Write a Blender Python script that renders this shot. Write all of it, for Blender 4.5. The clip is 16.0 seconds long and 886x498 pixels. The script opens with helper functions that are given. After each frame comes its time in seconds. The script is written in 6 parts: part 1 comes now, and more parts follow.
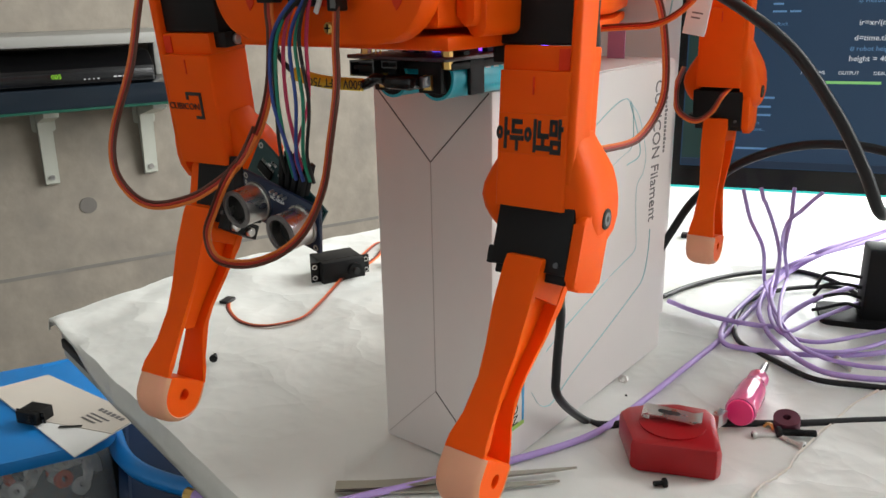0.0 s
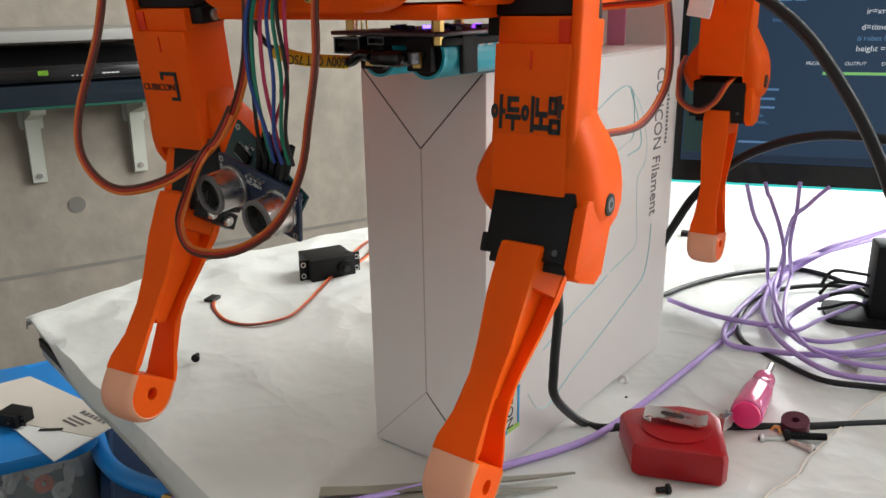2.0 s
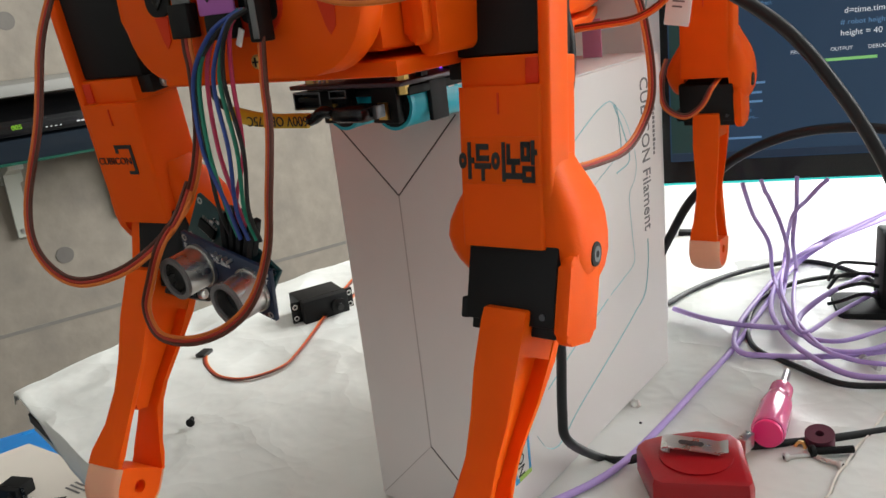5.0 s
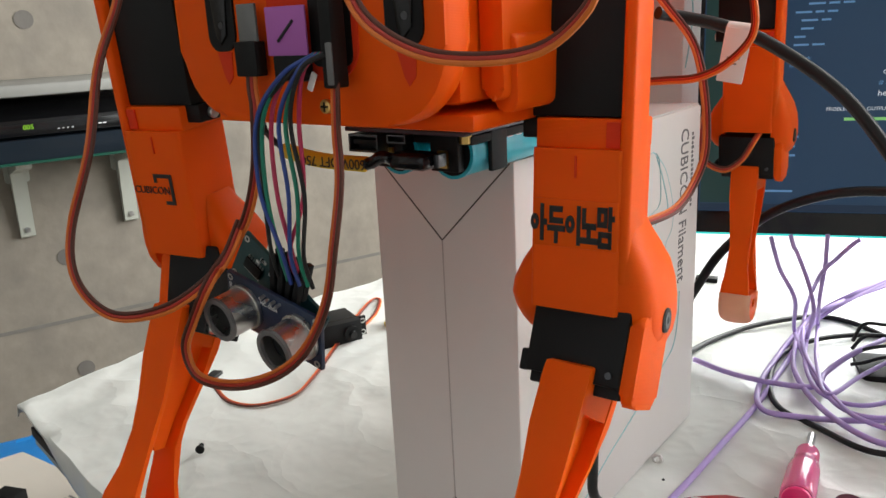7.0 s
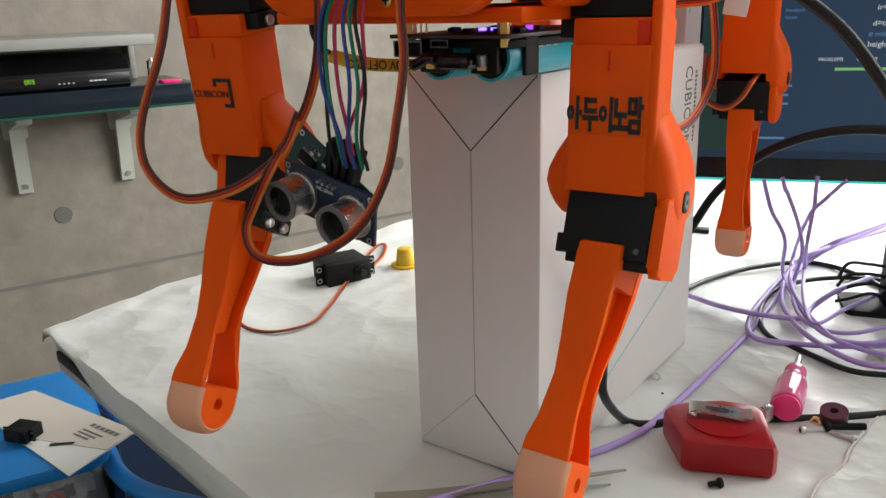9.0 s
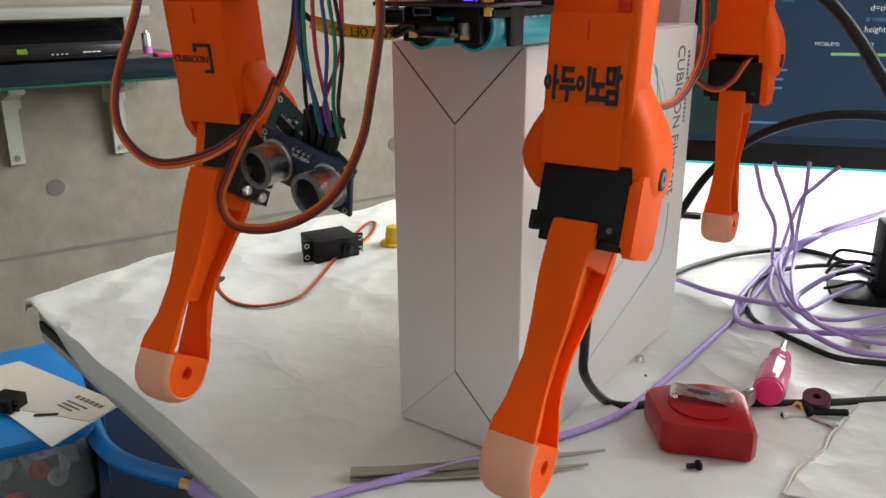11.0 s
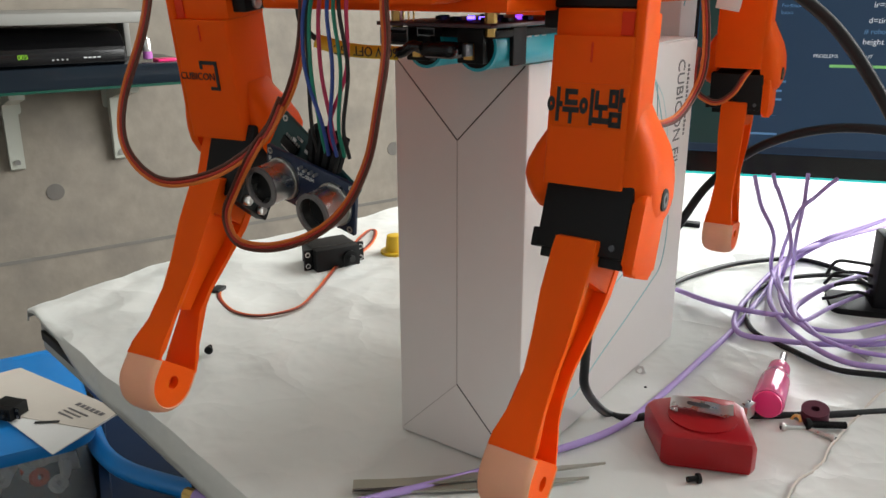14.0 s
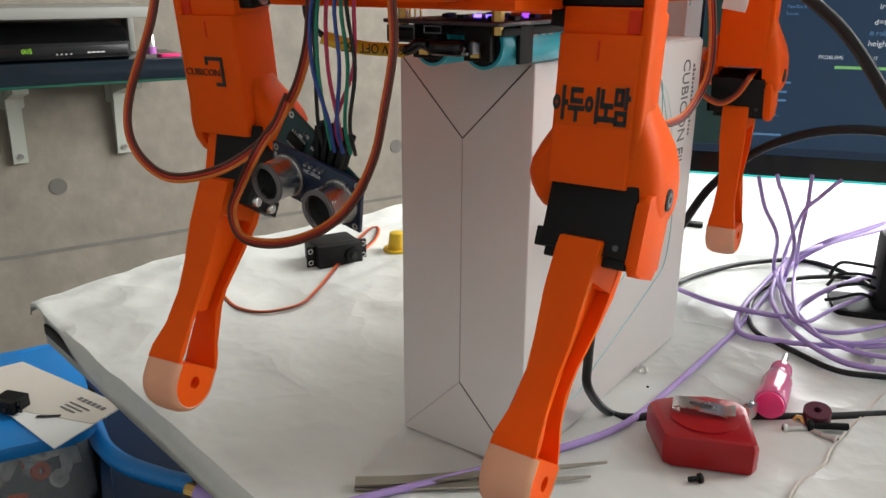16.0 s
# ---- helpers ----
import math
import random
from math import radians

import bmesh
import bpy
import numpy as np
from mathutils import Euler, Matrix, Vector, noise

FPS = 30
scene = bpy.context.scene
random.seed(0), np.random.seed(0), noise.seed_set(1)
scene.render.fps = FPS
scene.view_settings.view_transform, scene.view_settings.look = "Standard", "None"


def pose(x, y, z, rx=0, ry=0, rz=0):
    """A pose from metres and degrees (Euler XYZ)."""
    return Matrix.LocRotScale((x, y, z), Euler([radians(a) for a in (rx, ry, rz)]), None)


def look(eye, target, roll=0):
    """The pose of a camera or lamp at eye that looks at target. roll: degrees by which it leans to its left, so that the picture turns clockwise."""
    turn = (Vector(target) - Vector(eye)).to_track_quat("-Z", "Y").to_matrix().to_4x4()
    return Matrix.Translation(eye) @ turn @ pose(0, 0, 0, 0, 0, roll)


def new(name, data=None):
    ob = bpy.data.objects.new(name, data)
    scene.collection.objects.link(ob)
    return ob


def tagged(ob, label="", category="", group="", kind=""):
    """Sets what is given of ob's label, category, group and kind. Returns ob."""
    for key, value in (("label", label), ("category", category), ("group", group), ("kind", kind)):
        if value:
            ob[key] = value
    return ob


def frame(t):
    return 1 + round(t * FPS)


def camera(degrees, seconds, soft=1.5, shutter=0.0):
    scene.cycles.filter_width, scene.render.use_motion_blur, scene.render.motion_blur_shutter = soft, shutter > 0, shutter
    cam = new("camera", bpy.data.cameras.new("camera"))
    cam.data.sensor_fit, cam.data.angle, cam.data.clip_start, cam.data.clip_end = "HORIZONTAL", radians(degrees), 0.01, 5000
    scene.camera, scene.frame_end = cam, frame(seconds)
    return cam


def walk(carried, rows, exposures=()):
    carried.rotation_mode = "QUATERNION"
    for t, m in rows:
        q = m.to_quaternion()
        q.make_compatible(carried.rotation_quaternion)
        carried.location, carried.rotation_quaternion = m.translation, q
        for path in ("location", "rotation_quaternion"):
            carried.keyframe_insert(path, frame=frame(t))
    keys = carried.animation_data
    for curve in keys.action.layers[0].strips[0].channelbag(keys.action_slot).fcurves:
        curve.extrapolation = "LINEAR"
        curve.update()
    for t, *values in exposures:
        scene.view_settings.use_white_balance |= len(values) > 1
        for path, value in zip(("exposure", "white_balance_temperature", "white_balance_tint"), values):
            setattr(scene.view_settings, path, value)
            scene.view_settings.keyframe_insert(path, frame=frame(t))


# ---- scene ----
cam = camera(57.0, 16.0)
PATH = [
    (0, (-0.006, 0.041, 0.983), (-1.199, 1.531, 0.386), -1.1),
    (0.5, (-0.012, 0.045, 0.979), (-1.205, 1.532, 0.377), -0.7),
    (1, (-0.011, 0.05, 0.982), (-1.207, 1.536, 0.381), -0.6),
    (1.5, (-0.014, 0.058, 0.978), (-1.207, 1.545, 0.375), -0.6),
    (2, (-0.017, 0.058, 0.971), (-1.203, 1.557, 0.382), -0.9),
    (2.5, (-0.014, 0.062, 0.966), (-1.2, 1.567, 0.393), -2.7),
    (3, (-0.02, 0.07, 0.966), (-1.205, 1.573, 0.387), -3.4),
    (3.5, (-0.02, 0.073, 0.973), (-1.206, 1.576, 0.395), -5.0),
    (3.7, (-0.02, 0.074, 0.974), (-1.203, 1.584, 0.407), -5.6),
    (5.8, (-0.042, 0.084, 0.988), (-1.224, 1.584, 0.395), -6.7),
    (6, (-0.046, 0.067, 0.988), (-1.236, 1.564, 0.404), -5.3),
    (6.5, (-0.049, 0.064, 0.989), (-1.248, 1.569, 0.445), -4.0),
    (7, (-0.051, 0.079, 0.995), (-1.227, 1.604, 0.454), -2.9),
    (7.5, (-0.047, 0.083, 0.996), (-1.189, 1.628, 0.44), -2.6),
    (8, (-0.038, 0.063, 0.987), (-1.166, 1.611, 0.412), -2.6),
    (8.5, (-0.038, 0.045, 0.972), (-1.167, 1.588, 0.387), -2.1),
    (9, (-0.046, 0.036, 0.972), (-1.181, 1.575, 0.386), -1.7),
    (9.5, (-0.044, 0.036, 0.971), (-1.176, 1.579, 0.391), -0.9),
    (10, (-0.042, 0.039, 0.967), (-1.164, 1.584, 0.373), -0.3),
    (10.2, (-0.042, 0.044, 0.965), (-1.165, 1.58, 0.351), -0.4),
    (12.5, (-0.042, 0.04, 0.97), (-1.162, 1.573, 0.341), -0.2),
    (13, (-0.042, 0.041, 0.97), (-1.163, 1.574, 0.343), -0.2),
    (13.5, (-0.042, 0.042, 0.971), (-1.164, 1.576, 0.349), -0.2),
    (14, (-0.043, 0.041, 0.973), (-1.163, 1.577, 0.354), -0.2),
    (14.5, (-0.044, 0.041, 0.973), (-1.165, 1.577, 0.353), -0.0),
    (15, (-0.044, 0.041, 0.973), (-1.165, 1.575, 0.349), 0.1),
    (15.5, (-0.044, 0.041, 0.973), (-1.165, 1.575, 0.35), 0.1),
    (16, (-0.044, 0.04, 0.973), (-1.166, 1.574, 0.349), 0.3),
]
walk(cam, [(t, look(eye, target, roll)) for t, eye, target, roll in PATH], [(0, -0.70), (3.5, -0.75), (7, -0.72), (9, -0.84), (16, -0.84)])

# ---- world and light ----
world = bpy.data.worlds.new("world")
scene.world = world
world.use_nodes = True
wn = world.node_tree
sky = wn.nodes.new("ShaderNodeTexSky")
sky.sky_type = "NISHITA"
sky.sun_disc = False
sky.sun_elevation, sky.sun_rotation = radians(38), radians(20)
wn.nodes["Background"].inputs["Strength"].default_value = 0.06
wn.links.new(sky.outputs["Color"], wn.nodes["Background"].inputs["Color"])

# the room's own axes: along U into the room from the concrete wall, along V beside it
U, V, O = Vector((0.94, -0.342, 0)), Vector((0.342, 0.94, 0)), Vector((-1.5, 0.79, 0))
ROOM = Matrix.Translation(O) @ Matrix.Rotation(math.atan2(-0.342, 0.94), 4, "Z")


def area_lamp(name, at, target, sx, sy, watts, colour):
    lamp = bpy.data.lights.new(name, "AREA")
    lamp.shape, lamp.size, lamp.size_y, lamp.energy, lamp.color = "RECTANGLE", sx, sy, watts, colour
    ob = new(name, lamp)
    ob.matrix_world = look(at, target)
    return ob


# daylight standing in the north window's opening; the south lamp is added front fill
area_lamp("window_light", ROOM @ Vector((1.45, 1.43, 1.40)), ROOM @ Vector((1.5, 0.0, 0.8)), 1.8, 1.3, 128, (0.98, 1.0, 0.98))
area_lamp("side_window_light", ROOM @ Vector((2.2, -2.33, 1.5)), ROOM @ Vector((1.2, 0.0, 1.0)), 1.5, 1.1, 5.0, (0.98, 1.0, 0.98))


# ---- materials ----
def material(name, colour, rough=0.5, metal=0.0, vary=0.12, scale=40.0, bump=0.15, bump_scale=220.0, spec=0.5, coat=0.0, second=None, second_scale=6.0, dist=0.0006):
    """A surface with variation at two scales and fine relief."""
    m = bpy.data.materials.new(name)
    m.use_nodes = True
    n, l = m.node_tree.nodes, m.node_tree.links
    b = n["Principled BSDF"]
    b.inputs["Roughness"].default_value, b.inputs["Metallic"].default_value = rough, metal
    b.inputs["Specular IOR Level"].default_value = spec
    b.inputs["Coat Weight"].default_value = coat
    co = n.new("ShaderNodeTexCoord")
    fine, wide = n.new("ShaderNodeTexNoise"), n.new("ShaderNodeTexNoise")
    fine.inputs["Scale"].default_value, fine.inputs["Detail"].default_value = scale, 6
    wide.inputs["Scale"].default_value, wide.inputs["Detail"].default_value = second_scale, 4
    l.new(co.outputs["Object"], fine.inputs["Vector"]), l.new(co.outputs["Object"], wide.inputs["Vector"])
    ramp = n.new("ShaderNodeMix")
    ramp.data_type = "RGBA"
    dark = tuple(c * (1 - vary) for c in colour) + (1,)
    light = tuple(min(1, c * (1 + vary)) for c in colour) + (1,)
    ramp.inputs[6].default_value, ramp.inputs[7].default_value = dark, light
    l.new(fine.outputs["Fac"], ramp.inputs[0])
    mix = n.new("ShaderNodeMix")
    mix.data_type, mix.blend_type = "RGBA", "MIX"
    l.new(ramp.outputs[2], mix.inputs[6])
    mix.inputs[7].default_value = tuple(second or tuple(c * (1 - vary * 0.8) for c in colour)) + (1,)
    fac = n.new("ShaderNodeMapRange")
    fac.inputs["From Min"].default_value, fac.inputs["From Max"].default_value = 0.45, 0.75
    l.new(wide.outputs["Fac"], fac.inputs["Value"]), l.new(fac.outputs["Result"], mix.inputs[0])
    l.new(mix.outputs[2], b.inputs["Base Color"])
    rmap = n.new("ShaderNodeMapRange")
    rmap.inputs["To Min"].default_value, rmap.inputs["To Max"].default_value = max(0.03, rough - 0.08), min(1, rough + 0.1)
    l.new(fine.outputs["Fac"], rmap.inputs["Value"]), l.new(rmap.outputs["Result"], b.inputs["Roughness"])
    if bump:
        grain, bp = n.new("ShaderNodeTexNoise"), n.new("ShaderNodeBump")
        grain.inputs["Scale"].default_value, grain.inputs["Detail"].default_value = bump_scale, 5
        l.new(co.outputs["Object"], grain.inputs["Vector"])
        bp.inputs["Strength"].default_value, bp.inputs["Distance"].default_value = bump, dist
        l.new(grain.outputs["Fac"], bp.inputs["Height"]), l.new(bp.outputs["Normal"], b.inputs["Normal"])
    return m


def printed(name, colour, rough=0.46):
    """Printed plastic: fine level layers across the piece."""
    m = material(name, colour, rough, vary=0.07, scale=60, bump=0.0, second_scale=25, spec=0.13)
    n, l = m.node_tree.nodes, m.node_tree.links
    b = n["Principled BSDF"]
    co, wave, grain, add, bp = (n.new("ShaderNode" + k) for k in ("TexCoord", "TexWave", "TexNoise", "Math", "Bump"))
    wave.bands_direction = "Z"
    wave.inputs["Scale"].default_value, wave.inputs["Distortion"].default_value, wave.inputs["Detail"].default_value = 800, 0.6, 1
    grain.inputs["Scale"].default_value = 130
    l.new(co.outputs["Object"], wave.inputs["Vector"]), l.new(co.outputs["Object"], grain.inputs["Vector"])
    l.new(wave.outputs["Fac"], add.inputs[0]), l.new(grain.outputs["Fac"], add.inputs[1])
    bp.inputs["Strength"].default_value, bp.inputs["Distance"].default_value = 0.16, 0.0004
    l.new(add.outputs[0], bp.inputs["Height"]), l.new(bp.outputs["Normal"], b.inputs["Normal"])
    b.inputs["Subsurface Weight"].default_value = 0.18
    b.inputs["Subsurface Radius"].default_value = (0.010, 0.003, 0.001)
    b.inputs["Subsurface Scale"].default_value = 1.0
    return m


def glow(name, colour, strength):
    m = bpy.data.materials.new(name)
    m.use_nodes = True
    b = m.node_tree.nodes["Principled BSDF"]
    b.inputs["Base Color"].default_value = (*[c * 0.3 for c in colour], 1)
    b.inputs["Emission Color"].default_value, b.inputs["Emission Strength"].default_value = (*colour, 1), strength
    return m


def clear(name, colour, rough=0.1, transmission=1.0, ior=1.45):
    m = bpy.data.materials.new(name)
    m.use_nodes = True
    b = m.node_tree.nodes["Principled BSDF"]
    b.inputs["Base Color"].default_value, b.inputs["Roughness"].default_value = (*colour, 1), rough
    b.inputs["Transmission Weight"].default_value, b.inputs["IOR"].default_value = transmission, ior
    return m


ORANGE = printed("orange_print", (0.93, 0.104, 0.002))
# besides the clip's own red, this tone stands in for shade in recesses
ORANGE_RED = printed("orange_red_print", (0.80, 0.045, 0.012))
CAP = printed("pale_orange_rubber", (0.88, 0.42, 0.27), 0.5)
BLACK = material("black_plastic", (0.006, 0.006, 0.0065), 0.55, spec=0.25, vary=0.3, bump=0.12, bump_scale=500, dist=0.0002)
BLACK_GLOSS = material("black_gloss", (0.006, 0.006, 0.007), 0.2, spec=0.4, vary=0.3, bump=0.03)
RUBBER = material("black_cable", (0.008, 0.008, 0.009), 0.4, spec=0.35, vary=0.3, bump=0.08)
STEEL = material("steel", (0.68, 0.67, 0.65), 0.28, 1.0, vary=0.15, bump=0.08, bump_scale=400)
TOOL_STEEL = material("dull_steel", (0.46, 0.44, 0.38), 0.4, 1.0, vary=0.2)
DARK_STEEL = material("dark_steel", (0.10, 0.10, 0.105), 0.35, 1.0, vary=0.2)
BRASS = material("brass", (0.72, 0.48, 0.16), 0.3, 1.0, vary=0.15)
CARD = material("white_carton", (0.74, 0.69, 0.665), 0.45, vary=0.025, scale=90, bump=0.05, bump_scale=300, second_scale=9, dist=0.0003)
# dark tones painted in place of the shade in the carton's folds
CREASE_SHADE = material("carton_crease_shade", (0.10, 0.08, 0.075), 0.8, vary=0.1)
SOFT_CREASE_SHADE = material("carton_fold_shade", (0.52, 0.46, 0.44), 0.7, vary=0.1)
SHEET = material("white_sheet", (0.71, 0.72, 0.69), 0.34, spec=0.5, vary=0.03, scale=25, bump=0.35, bump_scale=45, dist=0.0012, second=(0.70, 0.695, 0.66), second_scale=4)


def crumple(m):
    """Fine facets and creases of a crumpled plastic sheet."""
    n, l = m.node_tree.nodes, m.node_tree.links
    b = n["Principled BSDF"]
    co, warp, mixv = n.new("ShaderNodeTexCoord"), n.new("ShaderNodeTexNoise"), n.new("ShaderNodeVectorMath")
    warp.inputs["Scale"].default_value, warp.inputs["Detail"].default_value = 9, 4
    mixv.operation = "MULTIPLY_ADD"
    mixv.inputs[1].default_value = (0.09, 0.09, 0.09)
    l.new(co.outputs["Object"], warp.inputs["Vector"]), l.new(warp.outputs["Color"], mixv.inputs[0]), l.new(co.outputs["Object"], mixv.inputs[2])
    total = None
    for scale, weight in ((8, 1.0), (19, 0.34), (46, 0.06)):
        v, k = n.new("ShaderNodeTexVoronoi"), n.new("ShaderNodeMath")
        v.inputs["Scale"].default_value = scale
        l.new(mixv.outputs[0], v.inputs["Vector"])
        k.operation = "MULTIPLY_ADD"
        k.inputs[1].default_value = weight
        l.new(v.outputs["Distance"], k.inputs[0])
        if total:
            l.new(total, k.inputs[2])
        total = k.outputs[0]
    bp = n.new("ShaderNodeBump")
    bp.inputs["Strength"].default_value, bp.inputs["Distance"].default_value = 0.7, 0.012
    l.new(total, bp.inputs["Height"]), l.new(bp.outputs["Normal"], b.inputs["Normal"])


crumple(SHEET)
PAPER = material("white_paper", (0.78, 0.77, 0.75), 0.7, vary=0.04)
PAPER_TAN = material("tan_paper", (0.62, 0.56, 0.49), 0.7, vary=0.06)
TEXT_BLACK = material("black_ink", (0.012, 0.012, 0.012), 0.6, vary=0.2, bump=0)
TEXT_GREY = material("grey_ink", (0.16, 0.15, 0.15), 0.6, vary=0.2, bump=0)
TEAL_INK = material("teal_ink", (0.30, 0.55, 0.58), 0.6, vary=0.1, bump=0)
GREEN_INK = material("green_ink", (0.32, 0.50, 0.10), 0.6, vary=0.1, bump=0)
BLUE_INK = material("blue_ink", (0.03, 0.28, 0.55), 0.6, vary=0.1, bump=0)
VIOLET = material("violet_cable", (0.45, 0.31, 0.68), 0.42, vary=0.08, bump=0.1, bump_scale=900, dist=0.0002)
W_BROWN = material("brown_wire", (0.10, 0.024, 0.012), 0.45, vary=0.15)
W_RED = material("red_wire", (0.45, 0.03, 0.015), 0.42, vary=0.12)
W_ORANGE = material("orange_wire", (0.72, 0.17, 0.02), 0.42, vary=0.12)
W_GREEN = material("green_wire", (0.01, 0.24, 0.15), 0.42, vary=0.12)
W_BLUE = material("blue_wire", (0.03, 0.07, 0.30), 0.42, vary=0.12)
W_PINK = material("crimson_wire", (0.52, 0.03, 0.10), 0.42, vary=0.12)
RED = material("red_enamel", (0.33, 0.004, 0.008), 0.30, spec=0.3, vary=0.10, scale=50, coat=0.05, bump=0.04)
PINK = clear("pink_clear_plastic", (1.0, 0.22, 0.45), 0.12, 0.35)
PINK.node_tree.nodes["Principled BSDF"].inputs["Subsurface Weight"].default_value = 0.2
PINK_SOLID = material("pink_plastic", (0.90, 0.03, 0.20), 0.3, vary=0.06, bump=0.02)
PCB_BLUE = material("navy_board", (0.010, 0.022, 0.060), 0.35, vary=0.2, bump=0.1, bump_scale=700)
PCB_TEAL = material("dark_green_board", (0.008, 0.055, 0.060), 0.35, vary=0.3, bump=0.12, bump_scale=700)
PCB_BROWN = material("dark_board", (0.05, 0.022, 0.03), 0.35, vary=0.3, bump=0.1, bump_scale=700)
SILK = material("white_print", (0.75, 0.75, 0.75), 0.6, vary=0.05, bump=0)
CYAN = material("cyan_cell_wrap", (0.01, 0.44, 0.56), 0.3, vary=0.06, bump=0.03)
YELLOW = material("yellow_sleeve", (0.72, 0.46, 0.02), 0.45, vary=0.08)
PURPLE_NOTE = material("purple_tape", (0.46, 0.13, 0.46), 0.6, vary=0.06)
PINK_PAPER = material("pink_paper", (0.58, 0.24, 0.40), 0.7, vary=0.06)
TAPE_GREY = material("grey_tape", (0.16, 0.16, 0.16), 0.4, vary=0.1)
MAROON = material("maroon_rubber", (0.11, 0.025, 0.045), 0.6, vary=0.15)
BLUE_LID = material("blue_plastic", (0.012, 0.22, 0.62), 0.34, vary=0.06, bump=0.05)
BLUE_DEEP = material("navy_plastic", (0.006, 0.024, 0.070), 0.5, vary=0.1)
NET = material("black_net", (0.006, 0.006, 0.007), 0.8, spec=0.2, vary=0.5, scale=260, bump=0.6, bump_scale=240, dist=0.002)
FROST = material("clear_tub", (0.62, 0.66, 0.68), 0.2, vary=0.05, bump=0.1)
FROST.node_tree.nodes["Principled BSDF"].inputs["Alpha"].default_value = 0.2
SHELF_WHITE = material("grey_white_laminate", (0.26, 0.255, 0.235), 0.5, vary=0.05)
WHITE_PL = material("white_plastic", (0.80, 0.79, 0.76), 0.45, vary=0.04)
BRACKET = material("ivory_steel", (0.48, 0.49, 0.43), 0.45, vary=0.06)
GLASS_EDGE = material("green_glass_edge", (0.012, 0.075, 0.05), 0.15, vary=0.1, bump=0.0)
GLASS_TOP = material("tinted_glass", (0.012, 0.018, 0.026), 0.12, spec=0.2, vary=0.1, bump=0.0)
CONCRETE = material("fair_concrete", (0.286, 0.250, 0.206), 0.8, vary=0.26, scale=34, bump=0.4, bump_scale=60, second=(0.215, 0.190, 0.162), second_scale=11, dist=0.002)
JOINT = material("concrete_joint", (0.20, 0.185, 0.165), 0.9, vary=0.2, bump=0.3)
CONE = material("concrete_plug", (0.17, 0.155, 0.14), 0.9, vary=0.2, bump=0.4)
PLASTER = material("pale_plaster", (0.74, 0.745, 0.74), 0.8, vary=0.04, bump=0.2)
FLOOR = material("wood_floor", (0.24, 0.21, 0.175), 0.45, vary=0.3, scale=8, bump=0.15)
TABLE_EDGE = material("grey_laminate", (0.42, 0.42, 0.41), 0.45, vary=0.05)
SCREEN = glow("screen_glow", (0.014, 0.042, 0.086), 1.15)
SCREEN_DARK = glow("screen_bar_glow", (0.010, 0.027, 0.058), 1.0)
SCREEN_GREEN = glow("desktop_strip_glow", (0.010, 0.040, 0.036), 1.0)
CODE_BLUE = glow("code_blue_glow", (0.09, 0.20, 0.36), 1.4)
CODE_WHITE = glow("code_white_glow", (0.75, 0.80, 0.85), 1.0)
CODE_GREEN = glow("code_green_glow", (0.25, 0.62, 0.20), 1.0)
CYAN_GLOW = glow("cyan_strip_glow", (0.05, 0.85, 0.80), 1.1)
LED_GREEN = glow("green_led", (0.35, 0.85, 0.03), 0.9)
LED_BLUE = glow("blue_led", (0.10, 0.06, 1.0), 14.0)
LED_PURPLE = glow("violet_led", (0.25, 0.05, 0.9), 4.0)


# ---- mesh helpers ----
def finish(bm, name, mat, smooth=False):
    bmesh.ops.recalc_face_normals(bm, faces=bm.faces)
    me = bpy.data.meshes.new(name)
    bm.to_mesh(me)
    bm.free()
    me.materials.append(mat)
    if smooth:
        for p in me.polygons:
            p.use_smooth = True
        me.set_sharp_from_angle(angle=radians(38))
    return me


def part(name, bm, mat, parent=None, label="", smooth=True, m=None):
    ob = new(name, finish(bm, name, mat, smooth))
    if parent:
        ob.parent = parent
    if m is not None:
        ob.matrix_basis = m
    if label:
        ob["label"] = label
    return ob


def thing(name, label, category, m=None, group="", kind=""):
    ob = new(name)
    ob.empty_display_size = 0.01
    if m is not None:
        ob.matrix_basis = m
    return tagged(ob, label, category, group, kind)


def box(x0, x1, y0, y1, z0, z1, bevel=0.0, bm=None, seg=2):
    bm = bm or bmesh.new()
    v = [bm.verts.new((x, y, z)) for z in (z0, z1) for y in (y0, y1) for x in (x0, x1)]
    faces = [bm.faces.new([v[i] for i in q]) for q in ((0, 2, 3, 1), (4, 5, 7, 6), (0, 1, 5, 4), (2, 6, 7, 3), (0, 4, 6, 2), (1, 3, 7, 5))]
    if bevel:
        es = list({e for f in faces for e in f.edges})
        bmesh.ops.bevel(bm, geom=es, offset=bevel, segments=seg, affect="EDGES", profile=0.5)
    return bm


def prism(outline, a0, a1, axis="x", bevel=0.0, bm=None):
    """A plane outline drawn out along an axis; the outline's pairs are the two other axes in order."""
    bm = bm or bmesh.new()

    def at(p, a):
        return {"x": (a, p[0], p[1]), "y": (p[0], a, p[1]), "z": (p[0], p[1], a)}[axis]
    lo, hi = [bm.verts.new(at(p, a0)) for p in outline], [bm.verts.new(at(p, a1)) for p in outline]
    n = len(outline)
    caps = [bm.faces.new(lo[::-1]), bm.faces.new(hi)]
    for i in range(n):
        bm.faces.new((lo[i], lo[(i + 1) % n], hi[(i + 1) % n], hi[i]))
    if bevel:
        es = [e for c in caps for e in c.edges]
        bmesh.ops.bevel(bm, geom=es, offset=bevel, segments=2, affect="EDGES", profile=0.5)
    return bm


